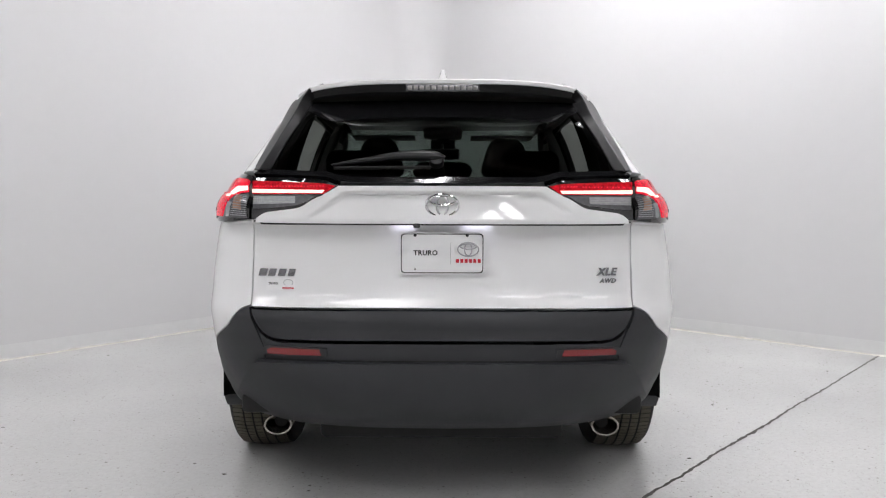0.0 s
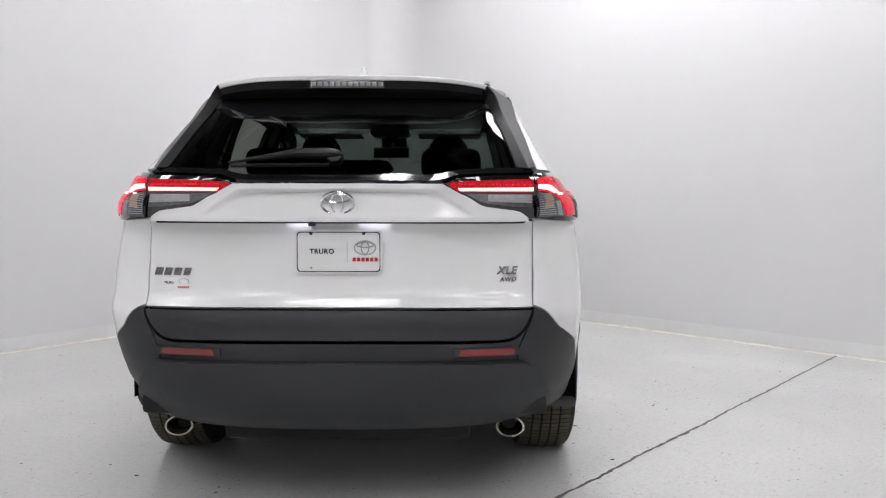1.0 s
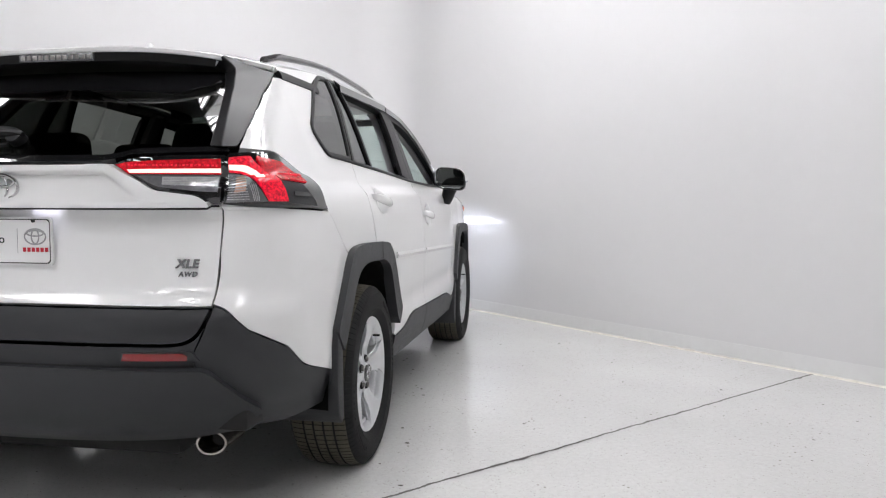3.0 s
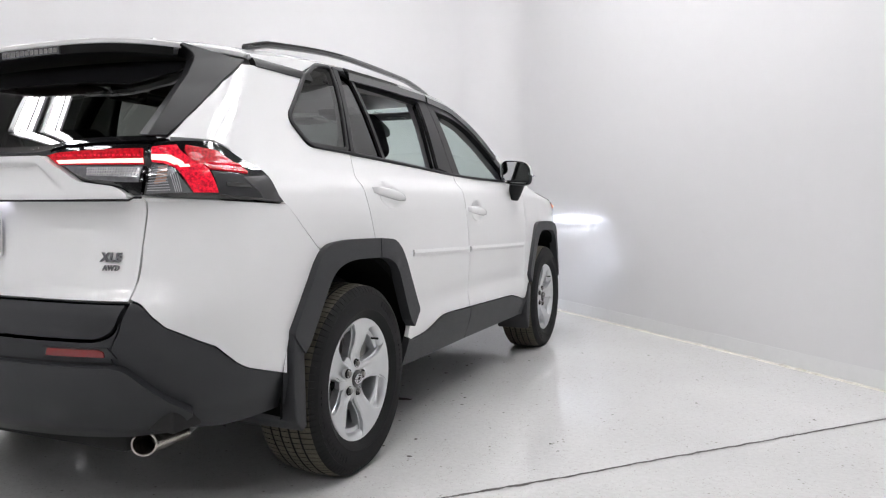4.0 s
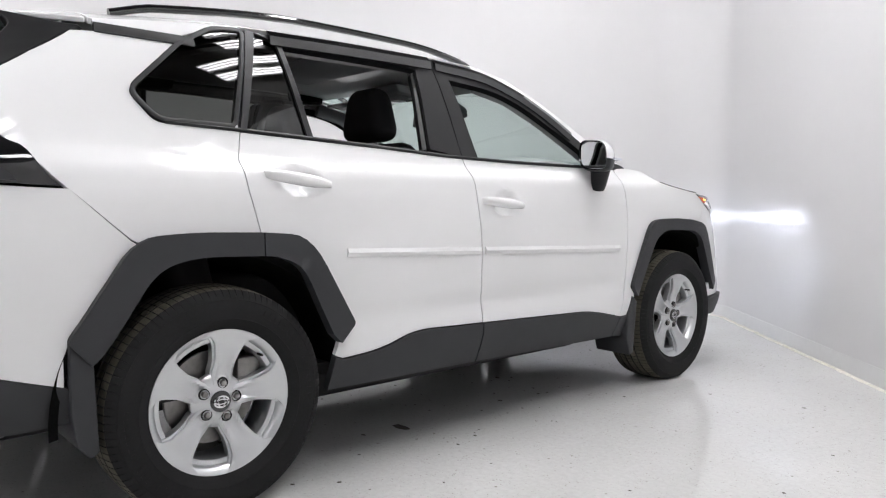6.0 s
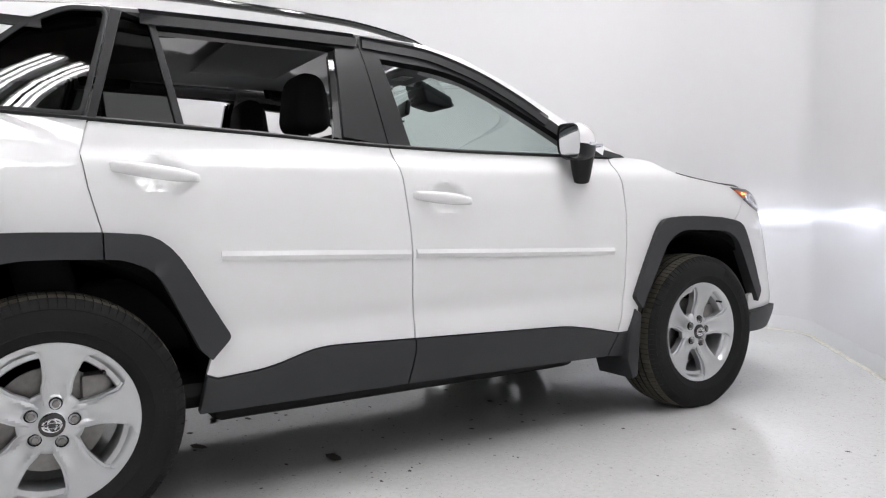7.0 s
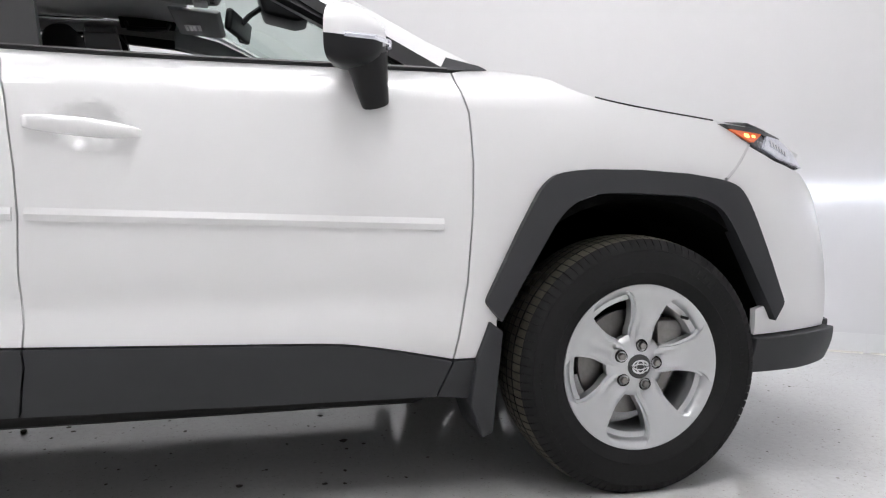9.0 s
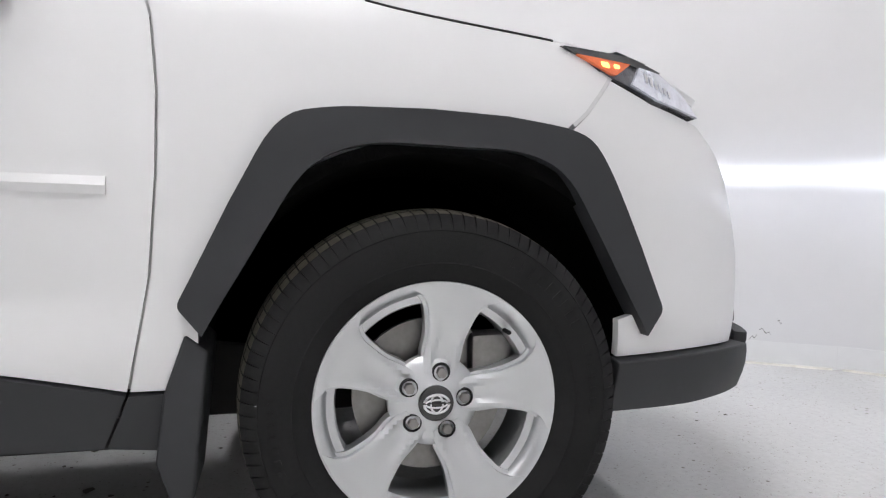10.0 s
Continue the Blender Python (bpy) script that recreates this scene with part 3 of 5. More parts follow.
def lamp_rows(height, rows):
    """Lamps at one height: each row runs along one of the two walls at a distance from it."""
    first = bay_lamp(height)
    spots = [(CORNER + along * s + away * off, turned) for along, away, turned, off, run in rows for s in run]
    for k, (p, turned) in enumerate(spots):
        m = pose(p.x, p.y, height, 0, 0, turned)
        if k == 0:
            first.matrix_basis = m
        else:
            copy_thing(first, m)


lamp_rows(4.30, ((RIGHT, LEFT, turn_right, .50, (4.5,)), (RIGHT, LEFT, turn_right, .90, (2.2,)), (RIGHT, LEFT, turn_right, 1.45, (3.7, 6.4)), (LEFT, RIGHT, turn_left, .95, (6.1,))))
lamp_rows(5.30, ((RIGHT, LEFT, turn_right, 2.0, (1.9,)), (RIGHT, LEFT, turn_right, 4.6, (6.4, 8.8)), (RIGHT, LEFT, turn_right, 6.6, (2.6, 5.0, 7.4, 9.6)), (RIGHT, LEFT, turn_right, 8.8, (2.6, 5.0, 7.4, 9.6)), (LEFT, RIGHT, turn_left, 3.0, (1.6, 3.0))))

# ---- the vehicle ----
suv = tagged(new("suv"), "white compact suv with black cladding, lights on, windows down", "car")

# body sides, drawn as (length, height)
SEAM_R = [(.128, 1.213), (.099, 1.11), (.113, 1.01), (.145, .88)]
SEAM_M = [(1.147, .48), (1.15, .525), (1.143, .65), (1.146, .78), (1.14, .885), (1.122, 1.05), (1.096, 1.165)]
SEAM_F = [(2.152, .40), (2.166, .466), (2.190, .60), (2.203, .777), (2.206, .915), (2.197, 1.04), (2.162, 1.15)]


def shelf(u, z):
    """Pressed relief of the door skins: a hollow under the shoulder and a kick above the sill."""
    low = math.exp(-((z - .565) / .05) ** 2) * .010 * min(1, max(0, (u - .35) / .5)) * min(1, max(0, (2.3 - u) / .3))
    cup = 0.0
    for cy, cz in ((.302, 1.056), (1.294, .978)):
        r2 = ((u - cy) / .072) ** 2 + ((z - cz) / .054) ** 2
        if r2 < 1:
            cup += .030 * (1 - r2) ** .7
    return -low - cup


def hood_rim(y):
    return smooth_tab(((2.20, 1.165), (2.42, 1.148), (2.54, 1.100), (2.62, 1.082), (2.75, 1.062), (2.95, 1.038), (3.1, 1.020), (3.2, .988), (3.40, .93)), y)


door_r = part("rear_door", panel(SEAM_R[:3] + [(.145, .88), (.30, .85), (.46, .58), (.42, .44), (.455, .425), (.62, .438, .08), (.78, .491, .08)] + SEAM_M, step=(.02, .0125), dome=shelf), PAINT, suv, "white rear door skin")
door_f = part("front_door", panel(SEAM_M[::-1] + [(1.86, .457, .08), (1.99, .435, .06)] + SEAM_F, step=(.02, .0125), dome=shelf), PAINT, suv, "white front door skin")
pair("front_fender", panel(SEAM_F + [(uy(y, hood_rim(y)), hood_rim(y) - .001) for y in np.linspace(2.22, 2.93, 14)] + [(uy(3.043, .975), .975), (uy(2.99, .905), .905), (uy(2.952, .872), .872), (uy(2.9, .85), .85), (2.45, .85), (2.27, .50), (2.27, .40)], step=(.04, .025)), PAINT, suv)
quarter = panel([(uy(-.425, 1.02), 1.02), (-.262, .872), (-.20, .84), (.145, .84), (.145, .88)] + SEAM_R[::-1][1:] + [(.118, 1.222), (-.145, 1.226, .03), (-.215, 1.32, .03), (-.028, 1.492), (-.27, 1.503), (uy(-.343, 1.497), 1.497), (uy(-.453, 1.42), 1.42), (uy(-.555, 1.35), 1.35), (uy(-.657, 1.28), 1.28), (ux(.676, 1.222), 1.222), (ux(.68, 1.213), 1.213), (uy(-.63, 1.211), 1.211, .02), (uy(-.582, 1.186), 1.186), (uy(-.520, 1.124), 1.124)], gap=.0012, step=(.035, .025))
pair("quarter_panel", quarter, PAINT, suv)
cover = panel([(ux(.66, 1.038), 1.038), (ux(.657, .9), .9), (ux(.655, .752), .752), (ux(.690, .740), .740, .02), (ux(.748, .673), .673), (uy(-.735, .606), .606), (uy(-.640, .527), .527, .04), (uy(-.45, .470), .470), (uy(-.45, .55), .55), (uy(-.43, .61), .61), (-.22, .84), (-.265, .872), (uy(-.42, 1.018), 1.018)], gap=.0012, step=(.03, .025))
pair("bumper_cover", cover, PAINT, suv)

# door furniture
for y, z, slope in ((.172, 1.074, -.13), (1.154, .990, -.09)):
    owner = door_r if y < 1 else door_f
    n = 26
    bm = bmesh.new()
    rows = []
    for i in range(n):
        t = i / (n - 1)
        yy = y + .255 * t
        zz = z + slope * (yy - y)
        c = skin(yy, zz)
        swell = max(0.02, math.sin(math.pi * min(1, max(0, t * .98 + .01))) ** .22)
        out = .036 * math.sin(math.pi * t) ** .38 if 0 < t < 1 else 0.0
        hh = .0215 * swell * (1.0 if t < .7 else 1.0 - .25 * (t - .7) / .3)
        rows.append([bm.verts.new((c.x + out * (.62 + .38 * math.sin(a)) - (.0 if i not in (0, n - 1) else .004), yy, zz + hh * math.cos(a))) for a in [k * math.tau / 12 for k in range(12)]])
    for a, b in zip(rows, rows[1:]):
        for k in range(12):
            bm.faces.new((a[k], a[(k + 1) % 12], b[(k + 1) % 12], b[k]))
    bm.faces.new(rows[0])
    bm.faces.new(rows[-1])
    bmesh.ops.recalc_face_normals(bm, faces=bm.faces)
    part("door_handle", bm, PAINT, owner, "white painted grab handle", 60)
for (y0, z0), (y1, z1), owner in (((.475, .788), (1.134, .768), door_r), ((1.160, .768), (2.125, .738), door_f)):
    n = 40
    run = [(y0 + (y1 - y0) * k / n, z0 + (z1 - z0) * k / n) for k in range(n + 1)]
    part("side_moulding", strip(run, skin, .030, .006, .008, .005), PAINT, owner, "white body side moulding", 20)
for ob in (door_r, door_f):
    other_side(ob)

# black sill cladding, split at the doors
pair("sill_cladding", panel([(.42, .44), (.455, .425), (.62, .438, .08), (.78, .491, .08), (1.147, .48), (1.15, .44), (1.13, .315), (.40, .315)], off=.008, thick=.03, step=(.06, .02)), PLASTIC, suv, "grained black sill cladding", soft=.003)
pair("sill_cladding", panel([(1.147, .48), (1.86, .457, .08), (1.99, .435, .06), (2.152, .40), (2.11, .30), (1.13, .315), (1.15, .44)], off=.008, thick=.03, step=(.06, .02)), PLASTIC, suv, "grained black sill cladding", soft=.003)
pair("sill_cladding", panel([(2.152, .40), (2.27, .40), (2.26, .285), (2.11, .30)], off=.008, thick=.03, step=(.05, .03)), PLASTIC, suv, "grained black sill cladding")

# wheel arch cladding
ARCH_R_OUT = [(-.375, .52), (-.432, .596, .02), (-.262, .878, .10), (-.09, .891, .08), (.145, .885)]
ARCH_R_IN = [(.145, .805), (-.09, .812, .1), (-.20, .775, .07), (-.345, .55)]
pair("rear_arch_cladding", panel(ARCH_R_OUT + ARCH_R_IN, off=.026, thick=.045, step=(.04, .04)), PLASTIC, suv, "grained black wheel arch trim", soft=.012)
pair("rear_arch_cladding", panel([(.145, .885), (.318, .872, .12), (.50, .552, .02), (.435, .485), (.40, .52), (.285, .765, .07), (.20, .80, .06), (.145, .805)], off=.026, thick=.045, step=(.04, .04)), PLASTIC, suv, "grained black wheel arch trim", soft=.012)
pair("front_arch_cladding", panel([(2.275, .494), (2.230, .549, .015), (2.318, .727), (2.400, .880, .11), (2.50, .897, .05), (2.676, .897), (uy(2.82, .888), .888), (uy(2.975, .866), .866, .10), (uy(3.024, .808), .808, .06), (uy(3.155, .514), .514, .015), (uy(3.115, .462), .462), (uy(3.055, .57), .57), (uy(2.935, .785), .785, .06), (uy(2.85, .822), .822, .06), (2.551, .833, .07), (2.451, .792, .07), (2.316, .565)], off=.024, thick=.05, step=(.04, .04)), PLASTIC, suv, "grained black wheel arch trim", soft=.012)


# wheel housings
def housing(cy, lo, hi, lip=.495):
    prof = [(.46, .44), (.60, .45), (.80, .458), (.862, .468), (.872, lip)]
    bm = bmesh.new()
    rows = []
    for j in range(33):
        a = radians(lo + (hi - lo) * j / 32)
        # drawn in behind the bumper towards its forward foot
        inset = .10 * max(0.0, min(1.0, (32 - math.degrees(a)) / 30)) if cy > 1 else 0.0
        pull = .5 * inset if cy > 1 else 0.0
        rows.append([bm.verts.new((x - inset * (x > .7), cy + (r - pull) * math.cos(a), .352 + (r - pull) * math.sin(a))) for x, r in prof])
    for a, b in zip(rows, rows[1:]):
        for i in range(len(prof) - 1):
            bm.faces.new((a[i], a[i + 1], b[i + 1], b[i]))
    bm.faces.new([r[0] for r in rows])
    bmesh.ops.solidify(bm, geom=bm.faces[:], thickness=-.006)
    return bm


pair("wheel_liner", housing(0.0, 4, 183), LINER, suv, "black felt wheel liner")
pair("wheel_liner", housing(2.69, -8, 172), LINER, suv, "black felt wheel liner")
part("underbody", join(box(-.78, .78, .56, 2.18, .325, .37, .02), box(-.45, .45, -.72, 3.3, .23, .40, .02), box(-.72, .72, -.80, -.44, .345, .42, .02), box(-.62, .62, .50, 2.15, .21, .33, .04), box(-.25, .1, .2, 2.0, .17, .24, .03)), DARK, suv, "black underbody tray")
for x in (-.60, .60):
    part("rear_axle_arm", tube([(x * .5, -.05, .30), (x, 0, .33), (x * 1.15, 0, .345)], .03, 8), STEEL, suv)

# mud flaps
pair("mud_flap", wedge([(-.440, .602), (-.378, .560), (-.368, .275), (-.392, .262), (-.425, .300), (-.440, .400)], .62, .890, .006), PLASTIC, suv, "black plastic mud flap")
pair("mud_flap", wedge([(2.246, .500), (2.284, .470), (2.256, .205), (2.226, .192), (2.196, .280), (2.211, .400)], .690, .900, .006), PLASTIC, suv, "black plastic mud flap")


# wheels
def wheel(cx, cy, flip):
    """One alloy wheel with its tyre, outer face towards +x; flip turns it to the left side."""
    c = (0, 0, 0)
    R = .366
    # rim barrel and lip
    barrel = [(-.17, .205), (-.17, .222), (-.14, .192), (-.036, .186), (-.026, .190), (-.022, .204), (-.012, .208), (.0, .217), (.006, .231), (.0, .2335), (-.006, .228)]
    w = part("wheel", lathe(barrel, c, 72), ALLOY, suv, "five-spoke silver alloy wheel")
    # tyre
    shoulder = [(-.195, .226), (-.215, .245), (-.228, .29), (-.220, .335), (-.205, .354)]
    tread = []
    for i in range(5):
        x0, x1 = -.192 + .038 * i, -.192 + .038 * (i + 1) - .007
        crown = lambda x: R - .9 * (x + .0985) ** 2 - .0
        tread += [(x0, crown(x0) - .0005), (x1, crown(x1) - .0005), (x1 + .0015, crown(x1) - .008), (x0 + .0365, crown(x0 + .037) - .008)]
    outer = [(0.002, .356), (.016, .342), (.0235, .326), (.0225, .3245), (.025, .312), (.026, .290), (.0245, .268), (.0255, .266), (.0235, .262), (.015, .245), (.004, .2315), (-.004, .2285)]
    prof = shoulder + tread[:-2] + outer
    n0, n1 = len(shoulder), len(shoulder) + len(tread) - 2
    BLOCKS = 96
    angles = [radians((k + f) * 360 / BLOCKS) for k in range(BLOCKS) for f in (0, .44, .87, .885, .985)]

    def warp(i, j, r):
        if n0 - 1 <= i <= n1:
            return r - (.007 if j % 5 in (3, 4) and r > R - .013 else 0)
        if i in (n0 - 2, n1 + 1):
            return r - (.004 if j % 5 in (3, 4) else 0)
        return r

    bm = lathe(prof, c, len(angles), warp, angles)
    for v in bm.verts:
        v.co.z = max(v.co.z, -.352)
    t = part("tyre", bm, RUBBER, w, "black tyre with dusty tread", 28)
    t.data.materials.append(TREAD)
    for p in t.data.polygons:
        i = p.center
        if math.hypot(i.y, i.z) > max(.350, R - .9 * (i.x + .0985) ** 2 - .0035):
            p.material_index = 1
    # raised bars in place of the maker's lettering
    for a0 in (62, 242, 20, 200):
        for k in range(9 if a0 in (62, 242) else 7):
            a = radians(a0 - k * 4.1)
            hh = .011 if a0 in (62, 242) else .006
            bmk = box(-.0007, .0022, -.0055, .0055, -hh, hh)
            bmk.transform(Matrix.Translation((.0252, .302 * math.cos(a), .302 * math.sin(a))) @ Matrix.Rotation(a - math.pi / 2, 4, "X"))
            part("sidewall_bar", bmk, RUBBER, t)
    # spokes
    def face(a, b, off=0.0):
        r = math.hypot(a, b)
        x = float(np.interp(r, [0, .03, .06, .10, .15, .20, .222, .24], [-.010, -.012, -.026, -.026, -.016, -.008, -.002, .0]))
        return Vector((x + off, a, b))
    for k in range(5):
        phi = radians(80 + 72 * k)
        ca, sa = math.cos(phi), math.sin(phi)

        def turn(p):
            return (p[0] * ca - p[1] * sa, p[0] * sa + p[1] * ca, *p[2:])
        # along the spoke, across it
        shape = [(.050, -.033), (.088, -.034, .01), (.125, -.033, .02), (.180, -.046, .02), (.199, -.064, .008), (.209, -.092), (.228, -.03), (.229, .03), (.209, .092), (.199, .064, .008), (.180, .046, .02), (.125, .033, .02), (.088, .034, .01), (.050, .033)]

        def ridge(a, b):
            """A trough along the inner spoke between two ridges, and slopes to its flanks."""
            r, t = math.hypot(a, b), abs(-a * sa + b * ca)
            inner = min(1, max(0, (.165 - r) / .07)) * min(1, max(0, (r - .055) / .02))
            trough = -.009 * (1 - min(1, max(0, (t - .012) / .010))) * inner
            flank = -.010 * min(1, max(0, (t - .026 - .30 * max(0, r - .12)) / .014)) * min(1, max(0, (.212 - r) / .02))
            return trough + flank
        bm = panel([turn(p) for p in shape], face, .006, .036, 0, (.008, .008), dome=ridge)
        part("spoke", bm, ALLOY, w, sharp=28)
        wide = [(p[0], p[1] * (1.0 if p[0] < .06 or p[0] > .205 else 1.18), *p[2:]) for p in shape]
        soften(part("spoke_shoulder", panel([turn(p) for p in wide], face, -.009, .03, 0, (.03, .03)), ALLOY, w, sharp=38), .003, 2)
    # hub
    hubp = [(-.05, .0), (-.055, .088), (-.036, .088), (-.028, .080), (-.024, .070), (-.019, .052), (-.014, .037), (-.012, .034)]
    part("hub_disc", lathe(hubp[1:], c, 48), ALLOY, w)
    cap = part("hub_cap", lathe([(-.022, .0345), (-.008, .034), (-.005, .030), (-.004, .02), (-.004, .0005)], c, 32), GLOSS, w, "gloss black centre cap with chrome emblem")
    for rx, rz, wd in ((.024, .0175, .0028), (.0115, .017, .0024), (.021, .0075, .0022)):
        pts = [(-.003, rx * math.cos(q), rz * math.sin(q)) for q in [i * math.tau / 32 for i in range(32)]]
        bmk = tube(pts, wd, 6, closed=True)
        part("emblem", bmk, CHROME, w)
    for k in range(5):
        a = radians(78 + 72 * k)
        y, z = .0572 * math.cos(a), .0572 * math.sin(a)
        part("lug_seat", lathe([(-.04, .014), (-.0165, .0145), (-.015, .0165), (-.022, .0185)], (0, y, z), 20), DARK, w)
        bmk = cyl(.0105, .026, Matrix.Translation((-.021, y, z)) @ Matrix.Rotation(math.pi / 2, 4, "Y"), 6, bevel=.0015)
        part("lug_nut", bmk, STEEL, w)
    a = radians(44)
    part("valve", cyl(.0045, .03, Matrix.Translation((-.006, .19 * math.cos(a), .19 * math.sin(a))) @ Matrix.Rotation(math.pi / 2, 4, "Y"), 10), RUBBER, w)
    # brake
    part("brake_disc", lathe([(-.085, .07), (-.085, .150), (-.10, .150), (-.10, .07)], c, 48), STEEL, w, "grey cast brake disc")
    part("brake_hat", lathe([(-.10, .075), (-.06, .075), (-.055, .065), (-.055, .001)], c, 32), DARK, w)
    bmk = box(-.125, -.055, .08, .165, .02, .12, .015)
    part("brake_caliper", bmk, STEEL, w)
    w.matrix_basis = pose(cx, cy, .352) if not flip else pose(-cx, cy, .352, 0, 0, 180)
    return w


first_wheel = wheel(.882, 0.0, False)
for cx, cy, rz in ((.882, 2.69, 0), (-.882, 0.0, 180), (-.882, 2.69, 180)):
    copy_thing(first_wheel, pose(cx, cy, .352, 0, 0, rz))

# ---- rear end ----
gate = part("tailgate", panel([(-.655, .744), (.655, .744), (.658, .9), (.66, 1.0365), (.637, 1.0365), (.600, 1.063, .02), (.475, 1.080, .02), (.437, 1.104), (.345, 1.160), (-.345, 1.160), (-.437, 1.104), (-.475, 1.080, .02), (-.600, 1.063, .02), (-.637, 1.0365), (-.66, 1.0365), (-.658, .9)], back, 0, .02, .003, (.05, .0125)), PAINT, suv, "white tailgate")
def garnish_relief(x, z):
    """A hollow trapezoid round the emblem inside a raised rim, running out to the lower edge."""
    sunk = .020 * min(1, max(0, (z - 1.04) / .09))
    d = min((1.133 - z), (.456 - abs(x) - (z - 1.04) * 1.376) * .588)
    return -sunk * min(1, max(0, (d + .005) / .010))


part("gate_garnish", panel([(-.634, 1.0405), (.634, 1.0405), (.602, 1.065, .02), (.478, 1.082, .02), (.441, 1.106), (.348, 1.158), (-.348, 1.158), (-.441, 1.106), (-.478, 1.082, .02), (-.602, 1.065, .02)], back, .026, .032, .001, (.010, .004), dome=garnish_relief), PAINT, gate, "raised white panel with a hollow round the emblem", 60)
part("gate_seam", strip([(-.655 + 1.31 * k / 120, 1.0345) for k in range(121)], lambda x, z, off=0.0: back(x, z, off + .010 * min(1, max(0, (.634 - abs(x)) / .012))), .0018, .0012, .006, 0.0), DARK, gate, "dark seam under the raised panel")
part("gate_cladding", panel([(-.655, .738), (.655, .738), (.62, .665, .06), (.57, .636, .05), (-.57, .636, .05), (-.62, .665, .06)], back, .004, .03, .003, (.05, .02)), PLASTIC, gate, "black lower tailgate cladding")
# rear bumper
bump = part("rear_bumper", panel([(-.575, .628, .05), (-.625, .658, .05), (-.66, .744), (-.60, .60), (-.62, .34), (.62, .34), (.60, .60), (.66, .744), (.625, .658, .05), (.575, .628, .05)], back, 0, .03, 0, (.05, .02)), PLASTIC, suv, "grained black rear bumper")
pair("bumper_corner", panel([(ux(.602, .60), .60), (ux(.66, .744), .744), (ux(.690, .736), .736, .02), (ux(.748, .669), .669), (uy(-.735, .602), .602), (uy(-.640, .523), .523, .04), (uy(-.433, .465), .465), (uy(-.43, .55), .55), (uy(-.38, .55), .55), (uy(-.385, .37), .37, .03), (uy(-.62, .335), .335), (ux(.62, .34), .34)], skin, 0, .03, .0, (.03, .02)), PLASTIC, suv, "grained black rear bumper corner")
part("bumper_valance", panel([(-.635, .566, .03), (.635, .566, .03), (.735, .415, .02), (.66, .356), (.50, .336, .05), (-.50, .336, .05), (-.66, .356), (-.735, .415, .02)], back, .026, .04, 0, (.04, .02)), PLASTIC, bump, "raised lower valance of the bumper")
soften(bump.children[0], .008, 3)
# shadow line over the valance, laid on as a thin dark strip
part("valance_gap", strip([(-.60 + 1.2 * k / 40, .5685) for k in range(41)], back, .0045, .0015, .006, 0.0), DARK, bump, "dark strip standing in for the shadow line over the valance")
for sx in (1, -1):
    part("reflector_bezel", panel([(sx * .385, .584), (sx * .62, .588), (sx * .60, .618), (sx * .385, .614)][::sx], back, .006, .02, 0, (.05, .02)), PLASTIC, bump)
    part("reflector", panel([(sx * .402, .590), (sx * .588, .592), (sx * .590, .606), (sx * .575, .613), (sx * .410, .611)][::sx], back, .010, .012, 0, (.05, .02)), REFLECTOR, bump, "red bumper reflector")
# exhaust tips
for sx in (1, -1):
    bm = bmesh.new()
    rows = []
    for yy, sc, grow in ((-.64, .046, 0), (-.775, .049, 0), (-.785, .050, 0), (-.785, .043, 0), (-.66, .040, 0)):
        rows.append([bm.verts.new((sx * .59 + sc * 1.02 * math.cos(q), yy + .25 * sc * math.sin(q) * (1 if yy < -.7 else 0), .302 + sc * .66 * math.sin(q))) for q in [k * math.tau / 28 for k in range(28)]])
    for a, b in zip(rows, rows[1:]):
        for k in range(28):
            bm.faces.new((a[k], a[(k + 1) % 28], b[(k + 1) % 28], b[k]))
    bmesh.ops.recalc_face_normals(bm, faces=bm.faces)
    tip = part("exhaust_tip", bm, EXHAUST, suv, "oval tarnished steel exhaust tip", 40)
    part("inner_pipe", cyl(.024, .10, Matrix.Translation((sx * .59, -.68, .302)) @ Matrix.Rotation(math.pi / 2, 4, "X"), 20), DARK, tip)
    part("exhaust_pipe", tube([(sx * .59, -.65, .297), (sx * .56, -.52, .31), (sx * .45, -.40, .33)], .028, 12), STEEL, tip)
part("muffler", box(-.50, .50, -.62, -.46, .29, .36, .03, 3), DARK, suv)

# tail lamps: a lamp in the gate and one in the body on each side
TOPG = [(.345, 1.160), (.40, 1.178, .03), (.52, 1.187), (.6625, 1.190)]
lamp_g = part("gate_lamp", panel(TOPG + [(.6625, 1.040), (.639, 1.040), (.603, 1.066, .02), (.477, 1.083, .02), (.439, 1.107)], back, .004, .03, .003, (.04, .02)), GLOSS, suv, "dark tail lamp body in the tailgate")
part("lit_bar", panel([(.362, 1.158), (.40, 1.166, .01), (.654, 1.171), (.654, 1.131), (.402, 1.131)], back, .010, .008, 0, (.03, .01)), RED, lamp_g, "red lens bar")
part("light_guide", panel([(.398, 1.144), (.654, 1.149), (.654, 1.136), (.406, 1.134)], back, .0125, .004, 0, (.03, .02)), LIGHT_BAR, lamp_g, "lit pink light guide")
for k in range(24):
    x = .40 + .0105 * k
    part("led_cell", panel([(x, 1.154), (x + .0065, 1.1545), (x + .0065, 1.160), (x, 1.1595)], back, .0125, .003, 0, (.04, .04)), RED_LIT, lamp_g, "glowing red cell")
part("clear_lens", panel([(.425, 1.126), (.652, 1.127), (.652, 1.078), (.60, 1.079, .02), (.488, 1.092, .02), (.452, 1.108)], back, .008, .008, 0, (.04, .02)), CLEAR, lamp_g, "smoked clear lens")
part("reverse_reflector", panel([(.50, 1.123), (.650, 1.124), (.650, 1.092), (.50, 1.098)], back, .0105, .004, 0, (.04, .02)), RIBS, lamp_g, "reversing lamp")
